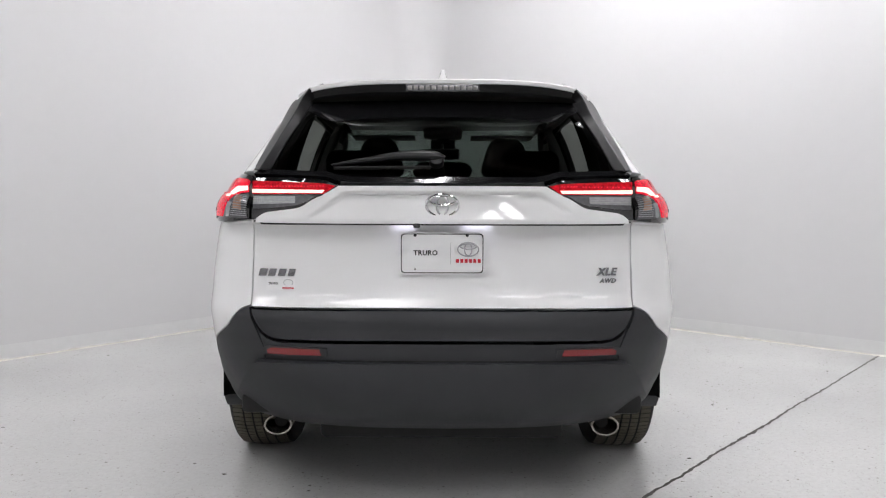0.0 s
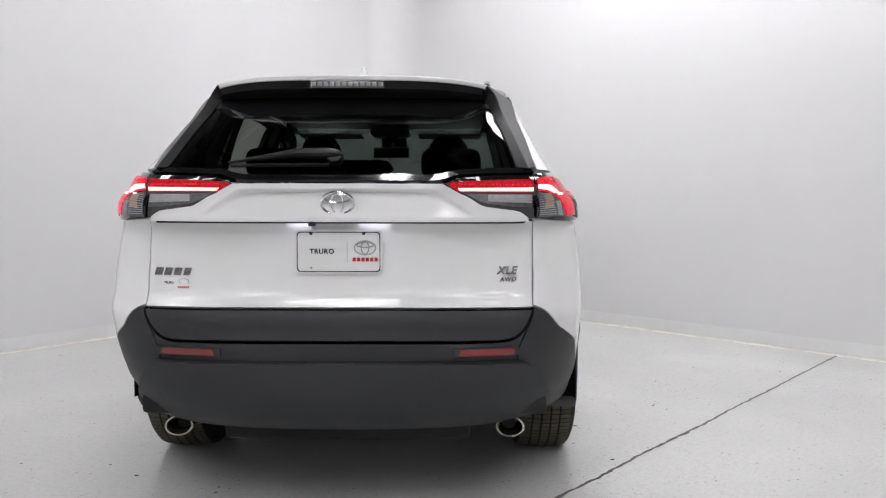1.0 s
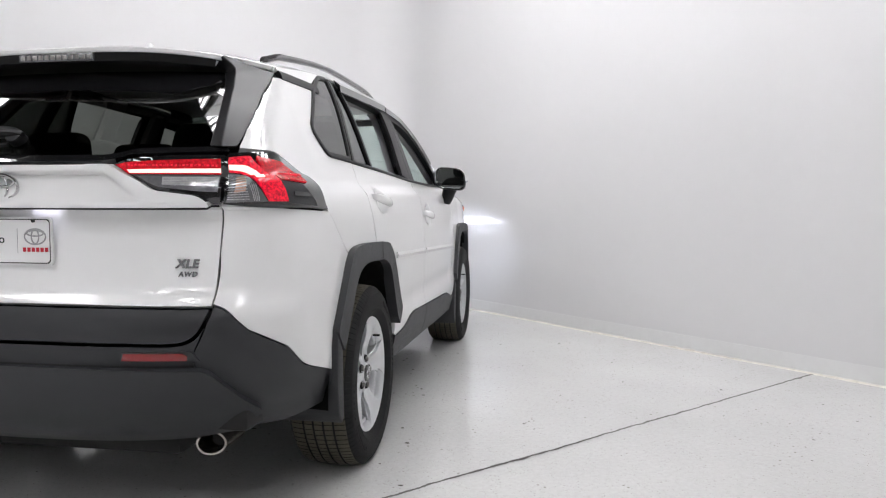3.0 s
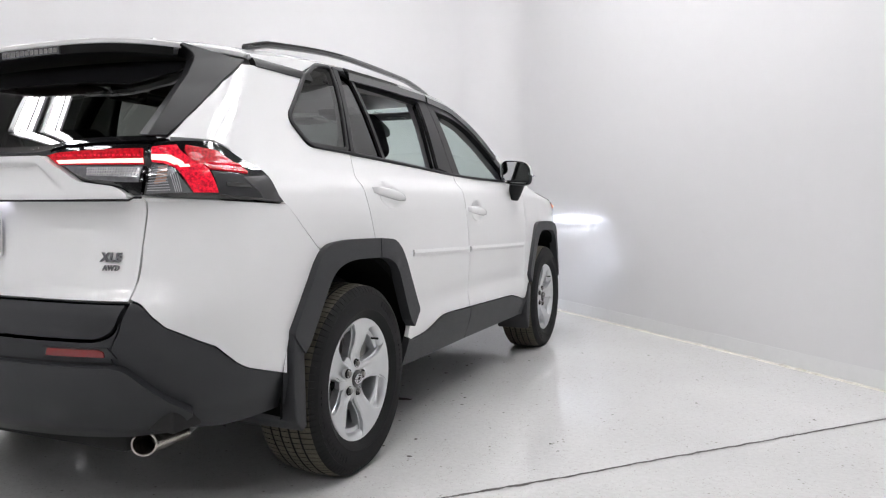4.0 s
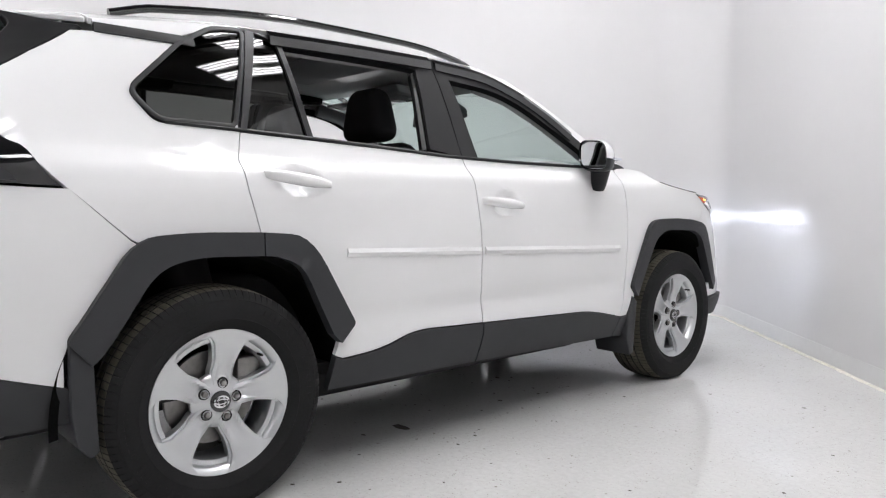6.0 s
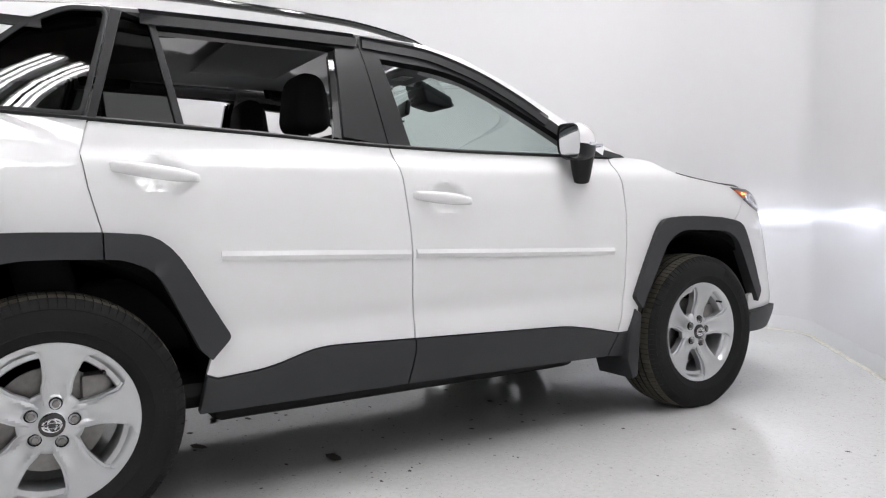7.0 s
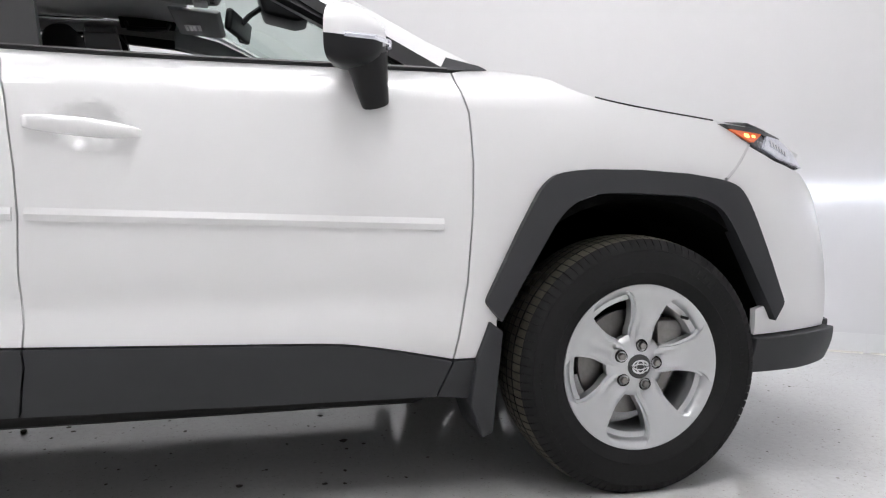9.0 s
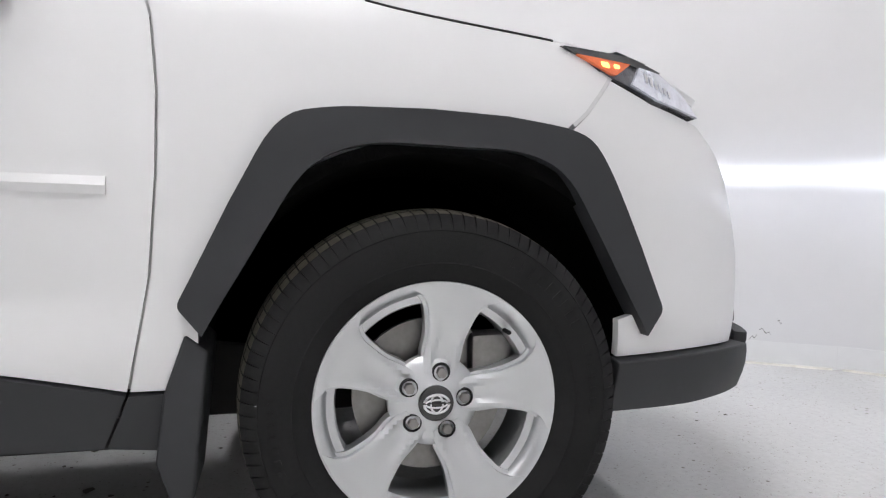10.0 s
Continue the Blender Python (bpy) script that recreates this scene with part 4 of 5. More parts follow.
for k in range(20):
    x = .503 + .0073 * k
    part("lens_rib", panel([(x, 1.098 - .0002 * k), (x + .0042, 1.098 - .0002 * k), (x + .0042, 1.1225), (x, 1.1225)], back, .0125, .003, 0, (.04, .04)), RIBS, lamp_g)
for k in range(3):
    z = 1.119 - .008 * k
    part("lens_line", panel([(.50, z), (.650, z), (.650, z - .0015), (.50, z - .0015)], back, .0132, .003, 0, (.04, .04)), STEEL, lamp_g)
other_side(lamp_g)
def lamp_bulge(u, z):
    return .024 * math.exp(-((z - 1.105) / .060) ** 2) * min(1, max(0, (u - ux(.664, z)) / .07))


def lens(name, outline, off, material, label="", thick=.008):
    """A lens of the body lamp, drawn as (x or y, z): below zero it is a length, above zero a half width."""
    return part(name, panel([((ux(a, z) if a > 0 else uy(a, z)), z, *r) for a, z, *r in outline], skin, off, thick, 0, (.015, .015), dome=lamp_bulge), material, lamp_b, label)


lamp_b = part("tail_lamp", panel([(ux(.664, 1.040), 1.040), (ux(.664, 1.196), 1.196), (ux(.72, 1.203), 1.203), (uy(-.636, 1.206), 1.206, .03), (uy(-.590, 1.184), 1.184, .03), (uy(-.528, 1.122), 1.122), (uy(-.435, 1.020), 1.020)], skin, .004, .03, .003, (.02, .02), dome=lamp_bulge), GLOSS, suv, "gloss black tail lamp body")
lens("red_boomerang", ((.672, 1.174), (.712, 1.180), (.735, 1.150), (-.712, 1.102), (-.700, 1.048), (-.756, 1.048), (.728, 1.102), (.700, 1.134, .01), (.672, 1.138)), .010, RED_LIT, "lit red lens")
lens("light_guide", ((.672, 1.160), (.705, 1.159, .01), (.726, 1.140, .01), (.748, 1.104), (.732, 1.104), (.712, 1.131, .01), (.698, 1.142, .01), (.672, 1.145)), .0135, LIGHT_BAR, "lit pink light guide", .004)
lens("side_lens", ((.724, 1.182), (-.650, 1.170), (-.612, 1.135), (-.592, 1.094), (-.705, 1.101), (-.738, 1.150)), .0095, RED, "red side lens")
lens("side_lens_ridge", ((-.690, 1.125), (-.603, 1.117), (-.600, 1.110), (-.698, 1.116)), .0125, RED_LIT, "brighter ridge of the side lens", .004)
lens("lamp_foot", ((-.704, 1.096), (-.625, 1.090), (-.560, 1.052), (-.545, 1.034), (-.699, 1.044)), .0075, PLASTIC, "charcoal plastic foot of the lamp")
lens("clear_lens", ((.672, 1.134), (.698, 1.131, .01), (.724, 1.100), (-.760, 1.047), (.672, 1.045)), .008, CLEAR, "smoked clear lens")
lens("bulb_glow", ((.688, 1.115, .005), (.706, 1.113, .005), (.716, 1.074, .005), (.690, 1.071, .005)), .0105, BULB, "orange bulb behind the lens", .004)
for k in range(12):
    z = 1.053 + .0066 * k
    lens("lens_rib", ((.676, z), (.728 - .0022 * k, z), (.728 - .0022 * k, z + .0018), (.676, z + .0018)), .0118, RIBS, "", .002)
for k in range(4):
    a = .004 * k
    lens("lens_rib", ((.738 + a * .9, 1.049), (.7395 + a * .9, 1.049), (.722 + a, 1.090), (.7205 + a, 1.090)), .0118, RIBS, "", .002)
lens("lamp_slot", ((-.676, 1.0735), (-.604, 1.0705), (-.590, 1.061), (-.676, 1.0635)), .0095, GLOSS, "", .006)
other_side(lamp_b)

# rear glass, fins, spoiler
glass = part("rear_glass", panel([(-.34, 1.172, .05), (.34, 1.172, .05), (.40, 1.190), (.60, 1.202), (.628, 1.222), (.585, 1.38), (.55, 1.455, .03), (.51, 1.51), (-.51, 1.51), (-.55, 1.455, .03), (-.585, 1.38), (-.628, 1.222), (-.60, 1.202), (-.40, 1.190)], back, 0, .004, 0, (.06, .04)), REARGLASS, suv, "dark tinted rear window")
glass.visible_shadow = False
part("glass_border", panel([(-.34, 1.168, .05), (.34, 1.168, .05), (.40, 1.188), (.665, 1.199), (.650, 1.214), (.40, 1.207), (.33, 1.186, .04), (-.33, 1.186, .04), (-.40, 1.207), (-.650, 1.214), (-.665, 1.199), (-.40, 1.188)], back, .004, .02, 0, (.04, .04)), GLOSS, suv, "gloss black lower glass border")
part("glass_band", panel([(.0, 1.418), (.26, 1.413), (.40, 1.400, .02), (.44, 1.412, .02), (.535, 1.46), (.515, 1.515), (-.515, 1.515), (-.535, 1.46), (-.44, 1.412, .02), (-.40, 1.400, .02), (-.26, 1.413)], back, .003, .002, 0, (.05, .03)), GLOSS, glass, "black band along the top of the glass")
# satin fins: a flat outer facet, a crease and a narrow facet down to the glass
edge_out = [skin(uy(-.748 + .430 * f, 1.216 + .299 * f), 1.216 + .299 * f, .003) for f in np.linspace(0, 1, 15)] + [Vector((.612, -.318, 1.515)).lerp(Vector((.520, -.502, 1.547)), f) for f in np.linspace(.2, 1, 8)]
crease = [Vector((.645, -.766, 1.216)).lerp(Vector((.562, -.500, 1.468)), f) for f in np.linspace(0, 1, 15)] + [Vector(p) for p in line_points([(.559, -.490, 1.484), (.548, -.492, 1.510), (.516, -.515, 1.541)], 8)]
edge_in = [back(x, z, .003) for x, z in line_points([(.604, 1.216), (.570, 1.33), (.524, 1.452)], 15)] + [back(x, z, .003) for x, z in line_points([(.518, 1.466), (.505, 1.488), (.470, 1.506)], 8)]
bm = bmesh.new()
rows = []
for o, c, i in zip(edge_out, crease, edge_in):
    c = Vector((c.x, min(c.y, i.y - .004), c.z))
    rows.append([bm.verts.new(p) for p in (o + Vector((-.02, .02, -.006)), o, c, i, i + Vector((0, .03, 0)))])
for a, b in zip(rows, rows[1:]):
    for k in range(4):
        bm.faces.new((a[k], a[k + 1], b[k + 1], b[k]))
bm.faces.new(rows[0][::-1])
bmesh.ops.recalc_face_normals(bm, faces=bm.faces)
pair("pillar_fin", bm, SATIN, suv, "satin black pillar fin", 24, soft=.003)


# roof, hood, windscreen
def roof_mid(y):
    return smooth_tab(((-.70, 1.550), (-.30, 1.606), (.1, 1.640), (.5, 1.652), (.9, 1.645), (1.25, 1.615), (1.42, 1.585)), y)


def roof_rim(y):
    return smooth_tab(((-.70, 1.545), (-.50, 1.546), (-.30, 1.545), (.0, 1.575), (.3, 1.598), (.7, 1.604), (1.04, 1.602), (1.35, 1.583), (1.5, 1.555)), y)


def roof(a, y, off=0.0):
    """a from -1 to 1 across the roof."""
    def at(a, y):
        ze = roof_rim(y)
        xe = wid(y, ze) if y > -.3 else wid(-.3, roof_rim(-.3)) * (1 - .165 * ((-.3 - y) / .36) ** 1.2)
        drop = .03 * max(0, (y + .05) * 0)
        tail = (-.130 * abs(a) ** 3.2) * max(0.0, min(1.0, (-.3 - y) / .35))
        return Vector((a * xe, y - tail, ze + (roof_mid(y) - ze) * (1 - abs(a) ** 4.2) - drop))
    p = at(a, y)
    if off:
        e = .004
        p += (at(a + e, y) - at(a - e, y)).cross(at(a, y + e) - at(a, y - e)).normalized() * off
    return p


def roof_panel(y0, y1, ny, thick, na=36, front=0.0):
    bm = bmesh.new()
    top, low = [], []
    for j in range(ny + 1):
        rt, rl = [], []
        for i in range(na + 1):
            a = -1 + 2 * i / na
            y = y0 + (y1 + front * (1 - a * a) - y0) * j / ny
            rt.append(bm.verts.new(roof(a, y)))
            rl.append(bm.verts.new(roof(a, y, -thick)))
        top.append(rt)
        low.append(rl)
    for j in range(ny):
        for i in range(na):
            bm.faces.new((top[j][i], top[j][i + 1], top[j + 1][i + 1], top[j + 1][i]))
            bm.faces.new((low[j][i + 1], low[j][i], low[j + 1][i], low[j + 1][i + 1]))
    for r1, r2 in ((top[0], low[0]), (top[-1], low[-1])):
        for i in range(na):
            bm.faces.new((r1[i], r1[i + 1], r2[i + 1], r2[i]))
    for k in (0, -1):
        for j in range(ny):
            bm.faces.new((top[j][k], top[j + 1][k], low[j + 1][k], low[j][k]))
    bmesh.ops.recalc_face_normals(bm, faces=bm.faces)
    return bm


soften(part("roof", roof_panel(-.285, 1.36, 44, .02, front=.06), PAINT, suv, "white roof skin"), .003)
spoiler = part("roof_spoiler", roof_panel(-.66, -.293, 14, .018), PAINT, suv, "white roof spoiler")
soften(spoiler, .004)
# dark underside and rear lip of the spoiler
bm = bmesh.new()
rows = []
for i in range(41):
    a = -1 + 2 * i / 40
    t = roof(a * .99, -.655)
    rows.append([bm.verts.new((t.x, t.y + .001, t.z - .018)), bm.verts.new((t.x * .99, t.y + .004, t.z - .046 + .004 * a * a)), bm.verts.new((a * .530, back(a * .525, 1.488).y - .003, 1.488 + .004 * a * a)), bm.verts.new((a * .53, -.34, 1.495))])
for a, b in zip(rows, rows[1:]):
    for k in range(3):
        bm.faces.new((a[k], a[k + 1], b[k + 1], b[k]))
bmesh.ops.recalc_face_normals(bm, faces=bm.faces)
part("underside", bm, BLACKOUT, spoiler, "black spoiler underside")
lip = roof(0, -.655)
brake = part("brake_lamp", box(-.136, .136, lip.y - .004, lip.y + .02, lip.z - .046, lip.z - .019, .004), CLEAR, spoiler, "clear high-mounted brake lamp")
for k in range(12):
    part("led_cell", box(-.121 + .022 * k - .008, -.121 + .022 * k + .008, lip.y - .006, lip.y, lip.z - .040, lip.z - .025, .002), STEEL, brake)
pair("roof_strip", strip([(-.275 + .30 * i / 12, 1.499 - .010 * i / 12) for i in range(13)], skin, .032, .004, .02, .003), SATIN, suv, "satin black strip under the roof")
# white side of the roof above the doors
pair("roof_side", panel([(-.275, 1.534), (-.02, 1.520), (.06, 1.556, .03), (.20, 1.590), (.3, 1.594), (1.04, 1.597), (1.33, 1.582), (1.33, roof_rim(1.33)), (1.04, roof_rim(1.04)), (.3, roof_rim(.3) + .002), (0, roof_rim(0)), (-.275, roof_rim(-.275))], skin, 0, .02, 0, (.04, .02)), PAINT, suv)
WS = ((1.30, 1.590), (1.5, 1.545), (1.7, 1.452), (1.9, 1.342), (2.1, 1.232), (2.24, 1.165))
FR_TOP = [(1.05, 1.580), (1.30, 1.566), (1.50, 1.510), (1.70, 1.412), (1.90, 1.290), (2.14, 1.155)]
pair("front_pillar", panel([(p[0], p[1]) for p in FR_TOP[1:]] + [(2.20, 1.160), (2.24, 1.168)] + [p for p in WS[::-1][1:]] + [(1.30, 1.585)], skin, 0, .03, 0, (.04, .03)), PAINT, suv, "white windscreen pillar")
screen = bmesh.new()
rows = []
for j in range(25):
    y = 1.30 + .94 * j / 24
    z = smooth_tab(WS, y)
    s = skin(y, z)
    rows.append([screen.verts.new((s.x * a, y + .16 * (1 - a * a), z + .018 * (1 - a * a))) for a in [-1 + 2 * i / 24 for i in range(25)]])
for a, b in zip(rows, rows[1:]):
    for k in range(24):
        screen.faces.new((a[k], a[k + 1], b[k + 1], b[k]))
bmesh.ops.recalc_face_normals(screen, faces=screen.faces)
ws = part("windscreen", screen, SHIELD, suv, "green tinted windscreen")
ws.visible_shadow = False


def hood(a, y):
    ze = hood_rim(y)
    xe = skin(uy(min(y, 3.3), ze), ze).x - .004
    return Vector((a * xe, y + .10 * (1 - a * a) * (y - 2.2) / 1.2, ze + .055 * (1 - abs(a) ** 3) * min(1, (3.6 - y) / .6)))


bm = bmesh.new()
rows = [[bm.verts.new(hood(-1 + 2 * i / 32, 2.235 + 1.07 * j / 30)) for i in range(33)] for j in range(31)]
for a, b in zip(rows, rows[1:]):
    for k in range(32):
        bm.faces.new((a[k], a[k + 1], b[k + 1], b[k]))
bmesh.ops.recalc_face_normals(bm, faces=bm.faces)
bmesh.ops.solidify(bm, geom=bm.faces[:], thickness=.015)
part("hood", bm, PAINT, suv, "white bonnet", 40)
part("cowl", join(box(-.80, .80, 2.14, 2.26, 1.115, 1.150, .01)), PLASTIC, suv, "black cowl panel under the windscreen")
pair("cowl_corner", panel([(2.13, 1.152), (2.26, 1.158), (2.24, 1.168), (2.15, 1.188)], skin, .004, .05, 0, (.03, .02)), PLASTIC, suv)
bm = bmesh.new()
rows = []
for i in range(33):
    a = -.93 + 1.86 * i / 32
    p, q = hood(a, 3.07), hood(a, 3.13)
    rows.append([bm.verts.new((p.x, p.y, p.z + .006)), bm.verts.new((p.x * .99, p.y + .02, p.z + .014)), bm.verts.new((q.x, q.y, q.z + .016)), bm.verts.new((q.x * 1.005, q.y + .03, q.z + .004))])
for a, b in zip(rows, rows[1:]):
    for k in range(3):
        bm.faces.new((a[k], a[k + 1], b[k + 1], b[k]))
bmesh.ops.solidify(bm, geom=bm.faces[:], thickness=.004)
part("bonnet_deflector", bm, SATIN, suv, "smoked plastic bonnet deflector")

# front end
pair("front_bumper_cover", panel([(uy(3.046, .972), .972), (uy(3.146, .932), .932), (uy(3.285, .898), .898), (uy(3.36, .84), .84), (uy(3.40, .78), .78), (uy(3.42, .60), .60), (uy(3.40, .50), .50), (uy(3.38, .424), .424), (uy(3.25, .424), .424), (uy(3.06, .421), .421), (uy(3.06, .50), .50), (uy(3.14, .52), .52), (uy(2.985, .84), .84), (uy(2.955, .868), .868), (uy(2.993, .903), .903)], skin, 0, .02, .002, (.03, .03)), PAINT, suv, "white front bumper cover")
part("front_grille", panel([(-.60, .86), (.60, .86), (.66, .60), (.60, .44), (-.60, .44), (-.66, .60)], nose, -.03, .02, 0, (.06, .05)), GLOSS, suv, "black front grille")
part("front_bumper", panel([(-.62, .415), (.62, .415), (.64, .30), (-.64, .30)], nose, 0, .03, 0, (.06, .04)), PLASTIC, suv, "black lower front bumper")
pair("front_bumper_corner", panel([(uy(3.055, .418), .418), (uy(3.25, .421), .421), (uy(3.42, .42), .420), (uy(3.43, .315), .315), (uy(3.25, .310), .310), (uy(3.04, .315), .315)], skin, .022, .04, 0, (.03, .025)), PLASTIC, suv, "black lower front bumper corner", soft=.012)
LAMP_TOP = [(2.930, 1.032), (3.00, 1.028), (3.085, 1.022), (3.17, .998), (3.235, .962), (3.285, .908)]
LAMP_LOW = [(3.146, .938), (3.046, .976)]
head = part("headlamp", panel([(uy(y, z), z) for y, z in LAMP_TOP + LAMP_LOW], skin, .002, .03, .002, (.02, .015)), CLEAR, suv, "smoked grey headlamp body")
part("bezel", panel([(uy(y, z), z) for y, z in ((2.94, 1.029), (3.00, 1.025), (3.085, 1.019), (3.17, .995), (3.16, .985), (3.08, 1.006), (2.985, 1.010))], skin, .0085, .006, 0, (.02, .02)), GLOSS, head, "gloss black upper bezel")
part("amber_lens", panel([(uy(y, z), z) for y, z in ((2.968, 1.015), (3.09, 1.004), (3.055, .980), (3.042, .981))], skin, .009, .008, 0, (.02, .02)), AMBER, head, "amber side marker lens")
part("amber_bulb", panel([(uy(y, z), z, r) for y, z, r in ((3.018, 1.004, .004), (3.036, 1.003, .004), (3.040, .992, .004), (3.022, .994, .004))], skin, .0105, .004, 0, (.03, .02)), AMBER_LIT, head, "lit amber bulb")
part("amber_bulb", panel([(uy(y, z), z, r) for y, z, r in ((3.048, 1.001, .003), (3.062, 1.000, .003), (3.062, .992, .003), (3.050, .993, .003))], skin, .0105, .004, 0, (.03, .02)), AMBER_LIT, head, "lit amber bulb")
part("main_reflector", panel([(uy(y, z), z) for y, z in ((3.112, 1.000), (3.165, .992), (3.231, .956), (3.281, .911), (3.155, .938), (3.092, .964))], skin, .009, .008, 0, (.02, .015)), LAMPGLASS, head, "clear headlamp reflector")
for k in range(6):
    y = 3.122 + .012 * k
    part("lens_cell", panel([(uy(y, .985 - .005 * k), .988 - .006 * k), (uy(y + .007, .984 - .005 * k), .986 - .006 * k), (uy(y + .010, .965 - .004 * k), .968 - .005 * k), (uy(y + .004, .966 - .004 * k), .970 - .005 * k)], skin, .012, .004, 0, (.02, .02)), CHROME, head, "bright lens cell")
other_side(head)


# windows
Q_OPEN = [(.108, 1.236, .015), (-.132, 1.242, .03), (-.200, 1.322, .03), (-.02, 1.492, .03), (.10, 1.560, .03), (.200, 1.568, .015)]
pair("quarter_trim", surround(Q_OPEN, .015, skin, .006, .03), SATIN, suv, "satin black trim round the quarter window")
q = pair("quarter_glass", panel(Q_OPEN, skin, .0, .004, -.004, (.05, .04)), TINT, suv, "dark privacy glass")
# the rear pillar post between quarter window and door
pair("pillar_post", panel([(.128, 1.217), (.150, 1.217), (.250, 1.573), (.218, 1.577)], skin, .008, .03, 0, (.03, .03)), SATIN, suv, "satin black pillar post")
pair("fixed_glass", panel([(.150, 1.225), (.375, 1.214), (.330, 1.545), (.246, 1.562)], skin, -.004, .004, 0, (.05, .04)), TINT, suv, "dark fixed quarter light")
pair("glass_bar", panel([(.375, 1.212), (.398, 1.211), (.345, 1.54), (.325, 1.54)], skin, .006, .025, 0, (.03, .04)), SATIN, suv, "black window divider")
pair("upper_frame", panel([(.252, 1.574), (1.048, 1.582), (1.03, 1.515), (.96, 1.522), (.89, 1.528, .03), (.35, 1.540)], skin, .004, .03, 0, (.05, .02)), SATIN, suv, "black upper window frame")
pair("centre_pillar", panel([(.925, 1.190), (1.094, 1.164), (1.043, 1.582), (.965, 1.582), (.945, 1.50)], skin, .005, .03, .002, (.03, .04)), SATIN, suv, "satin black centre pillar cover")
pair("centre_pillar", panel([(1.094, 1.164), (1.188, 1.160), (1.125, 1.50), (1.10, 1.581), (1.043, 1.582)], skin, .005, .03, .002, (.03, .04)), SATIN, suv, "satin black centre pillar cover")
pair("window_channel", panel([(.895, 1.194), (.924, 1.192), (.955, 1.515), (.925, 1.515, .03)], skin, -.006, .02, 0, (.03, .04)), GLOSS, suv, "dark glossy window channel at the pillar")
pair("front_frame", panel([(1.05, 1.582), (1.30, 1.568), (1.50, 1.512), (1.70, 1.414), (1.90, 1.292), (2.14, 1.157), (2.04, 1.160), (1.88, 1.250), (1.70, 1.345, .1), (1.535, 1.430, .1), (1.368, 1.480, .1), (1.118, 1.498)], skin, .005, .03, 0, (.04, .025)), SATIN, suv, "black front door window frame")
pair("belt_moulding", strip([(p[0], p[1]) for p in line_points([(-.115, 1.223), (.128, 1.212), (.6, 1.188), (1.096, 1.160), (1.6, 1.150), (2.15, 1.148)], 60)], skin, .012, .005, .02, .003), SATIN, suv, "black belt moulding")
v1 = pair("rain_visor", strip([(p[0], p[1]) for p in line_points([(.30, 1.530), (.65, 1.532), (1.035, 1.530)], 24)], skin, .052, .014, .004, .012), GLOSS, suv, "smoked rain visor")
v2 = pair("rain_visor", strip([(p[0], p[1]) for p in line_points([(1.06, 1.530), (1.30, 1.512), (1.5, 1.456), (1.7, 1.362), (1.84, 1.278)], 30)], skin, .048, .012, .004, .010), GLOSS, suv, "smoked rain visor")

# roof rails and antenna
for sx in (1, -1):
    pts = line_points([(sx * .53, -.20, roof(.85, -.2).z + .004), (sx * .54, -.06, roof(.86, -.06).z + .026), (sx * .565, .5, roof(.86, .5).z + .038), (sx * .57, 1.0, roof(.86, 1.0).z + .036), (sx * .56, 1.32, roof(.86, 1.32).z + .026), (sx * .555, 1.47, roof(.86, 1.36).z - .03)], 40)
    part("roof_rail", tube(pts, .017, 10, flat=.8), GLOSS, suv, "black roof rail")
fin = bmesh.new()
prof = [(-.11, .0), (-.10, .052), (-.085, .066), (-.06, .058), (.02, .020), (.08, .0)]
rows = []
for y, h in prof:
    zb = roof_mid(-.02 + y) - .003
    rows.append([fin.verts.new((sgn * .028 * (1 - .75 * lv) * (1 if h else .3), -.02 + y, zb + h * lv)) for sgn, lv in ((-1, 0), (-1, .6), (-1, 1), (1, 1), (1, .6), (1, 0))])
for a, b in zip(rows, rows[1:]):
    for k in range(5):
        fin.faces.new((a[k], a[k + 1], b[k + 1], b[k]))
fin.faces.new(rows[0])
bmesh.ops.recalc_face_normals(fin, faces=fin.faces)
part("antenna_fin", fin, PAINT, suv, "white shark fin antenna", 50)

# painted jambs behind the door gaps
for keys, start in ((SEAM_R, -.015), (SEAM_M, .015), (SEAM_F, .015)):
    pair("panel_joint", strip([(y + start, z) for y, z in line_points(keys, 24)], skin, .03, -.0125, .003, 0.0), SEAM, suv)

pair("panel_joint", strip([(uy(y, z) + .012, z + .004) for y, z in line_points([(2.954, .872), (2.992, .905), (3.043, .972)], 12)], skin, .026, -.002, .003, 0.0), SEAM, suv)
pair("bonnet_gap", strip([(uy(p[0], p[1]), p[1] - .003) for p in line_points([(y, hood_rim(y) + .001) for y in np.linspace(2.56, 2.92, 10)], 40)], skin, .003, .0012, .006, .0), DARK, suv, "dark gap along the bonnet edge")

pair("panel_joint", strip([(ux(.668, z), z) for z in np.linspace(.76, 1.03, 14)], skin, .026, -.019, .003, 0.0), DARK, suv)

# ---- fittings at the rear ----
# wiper
wiper = part("rear_wiper", tube([back(x, z, o) for x, z, o in line_points([(.008, 1.238, .028), (-.03, 1.240, .034), (-.13, 1.240, .034), (-.25, 1.232, .026), (-.385, 1.222, .014)], 18)], .016, 12, flat=.8, radii=[.010, .019, .023, .0235, .023, .022, .021, .0195, .018, .0165, .015, .0135, .012, .0105, .009, .0075, .006, .004]), SATIN, suv, "black rear wiper arm")
part("wiper_blade", tube([back(x, 1.214 + .010 * (x + .38), .010) for x in np.linspace(-.375, -.04, 12)], .007, 6), RUBBER, wiper)
part("wiper_hub", cyl(.026, .05, Matrix.Translation(back(-.02, 1.236, .012)) @ Matrix.Rotation(radians(60), 4, "X"), 20, bevel=.008), SATIN, wiper)


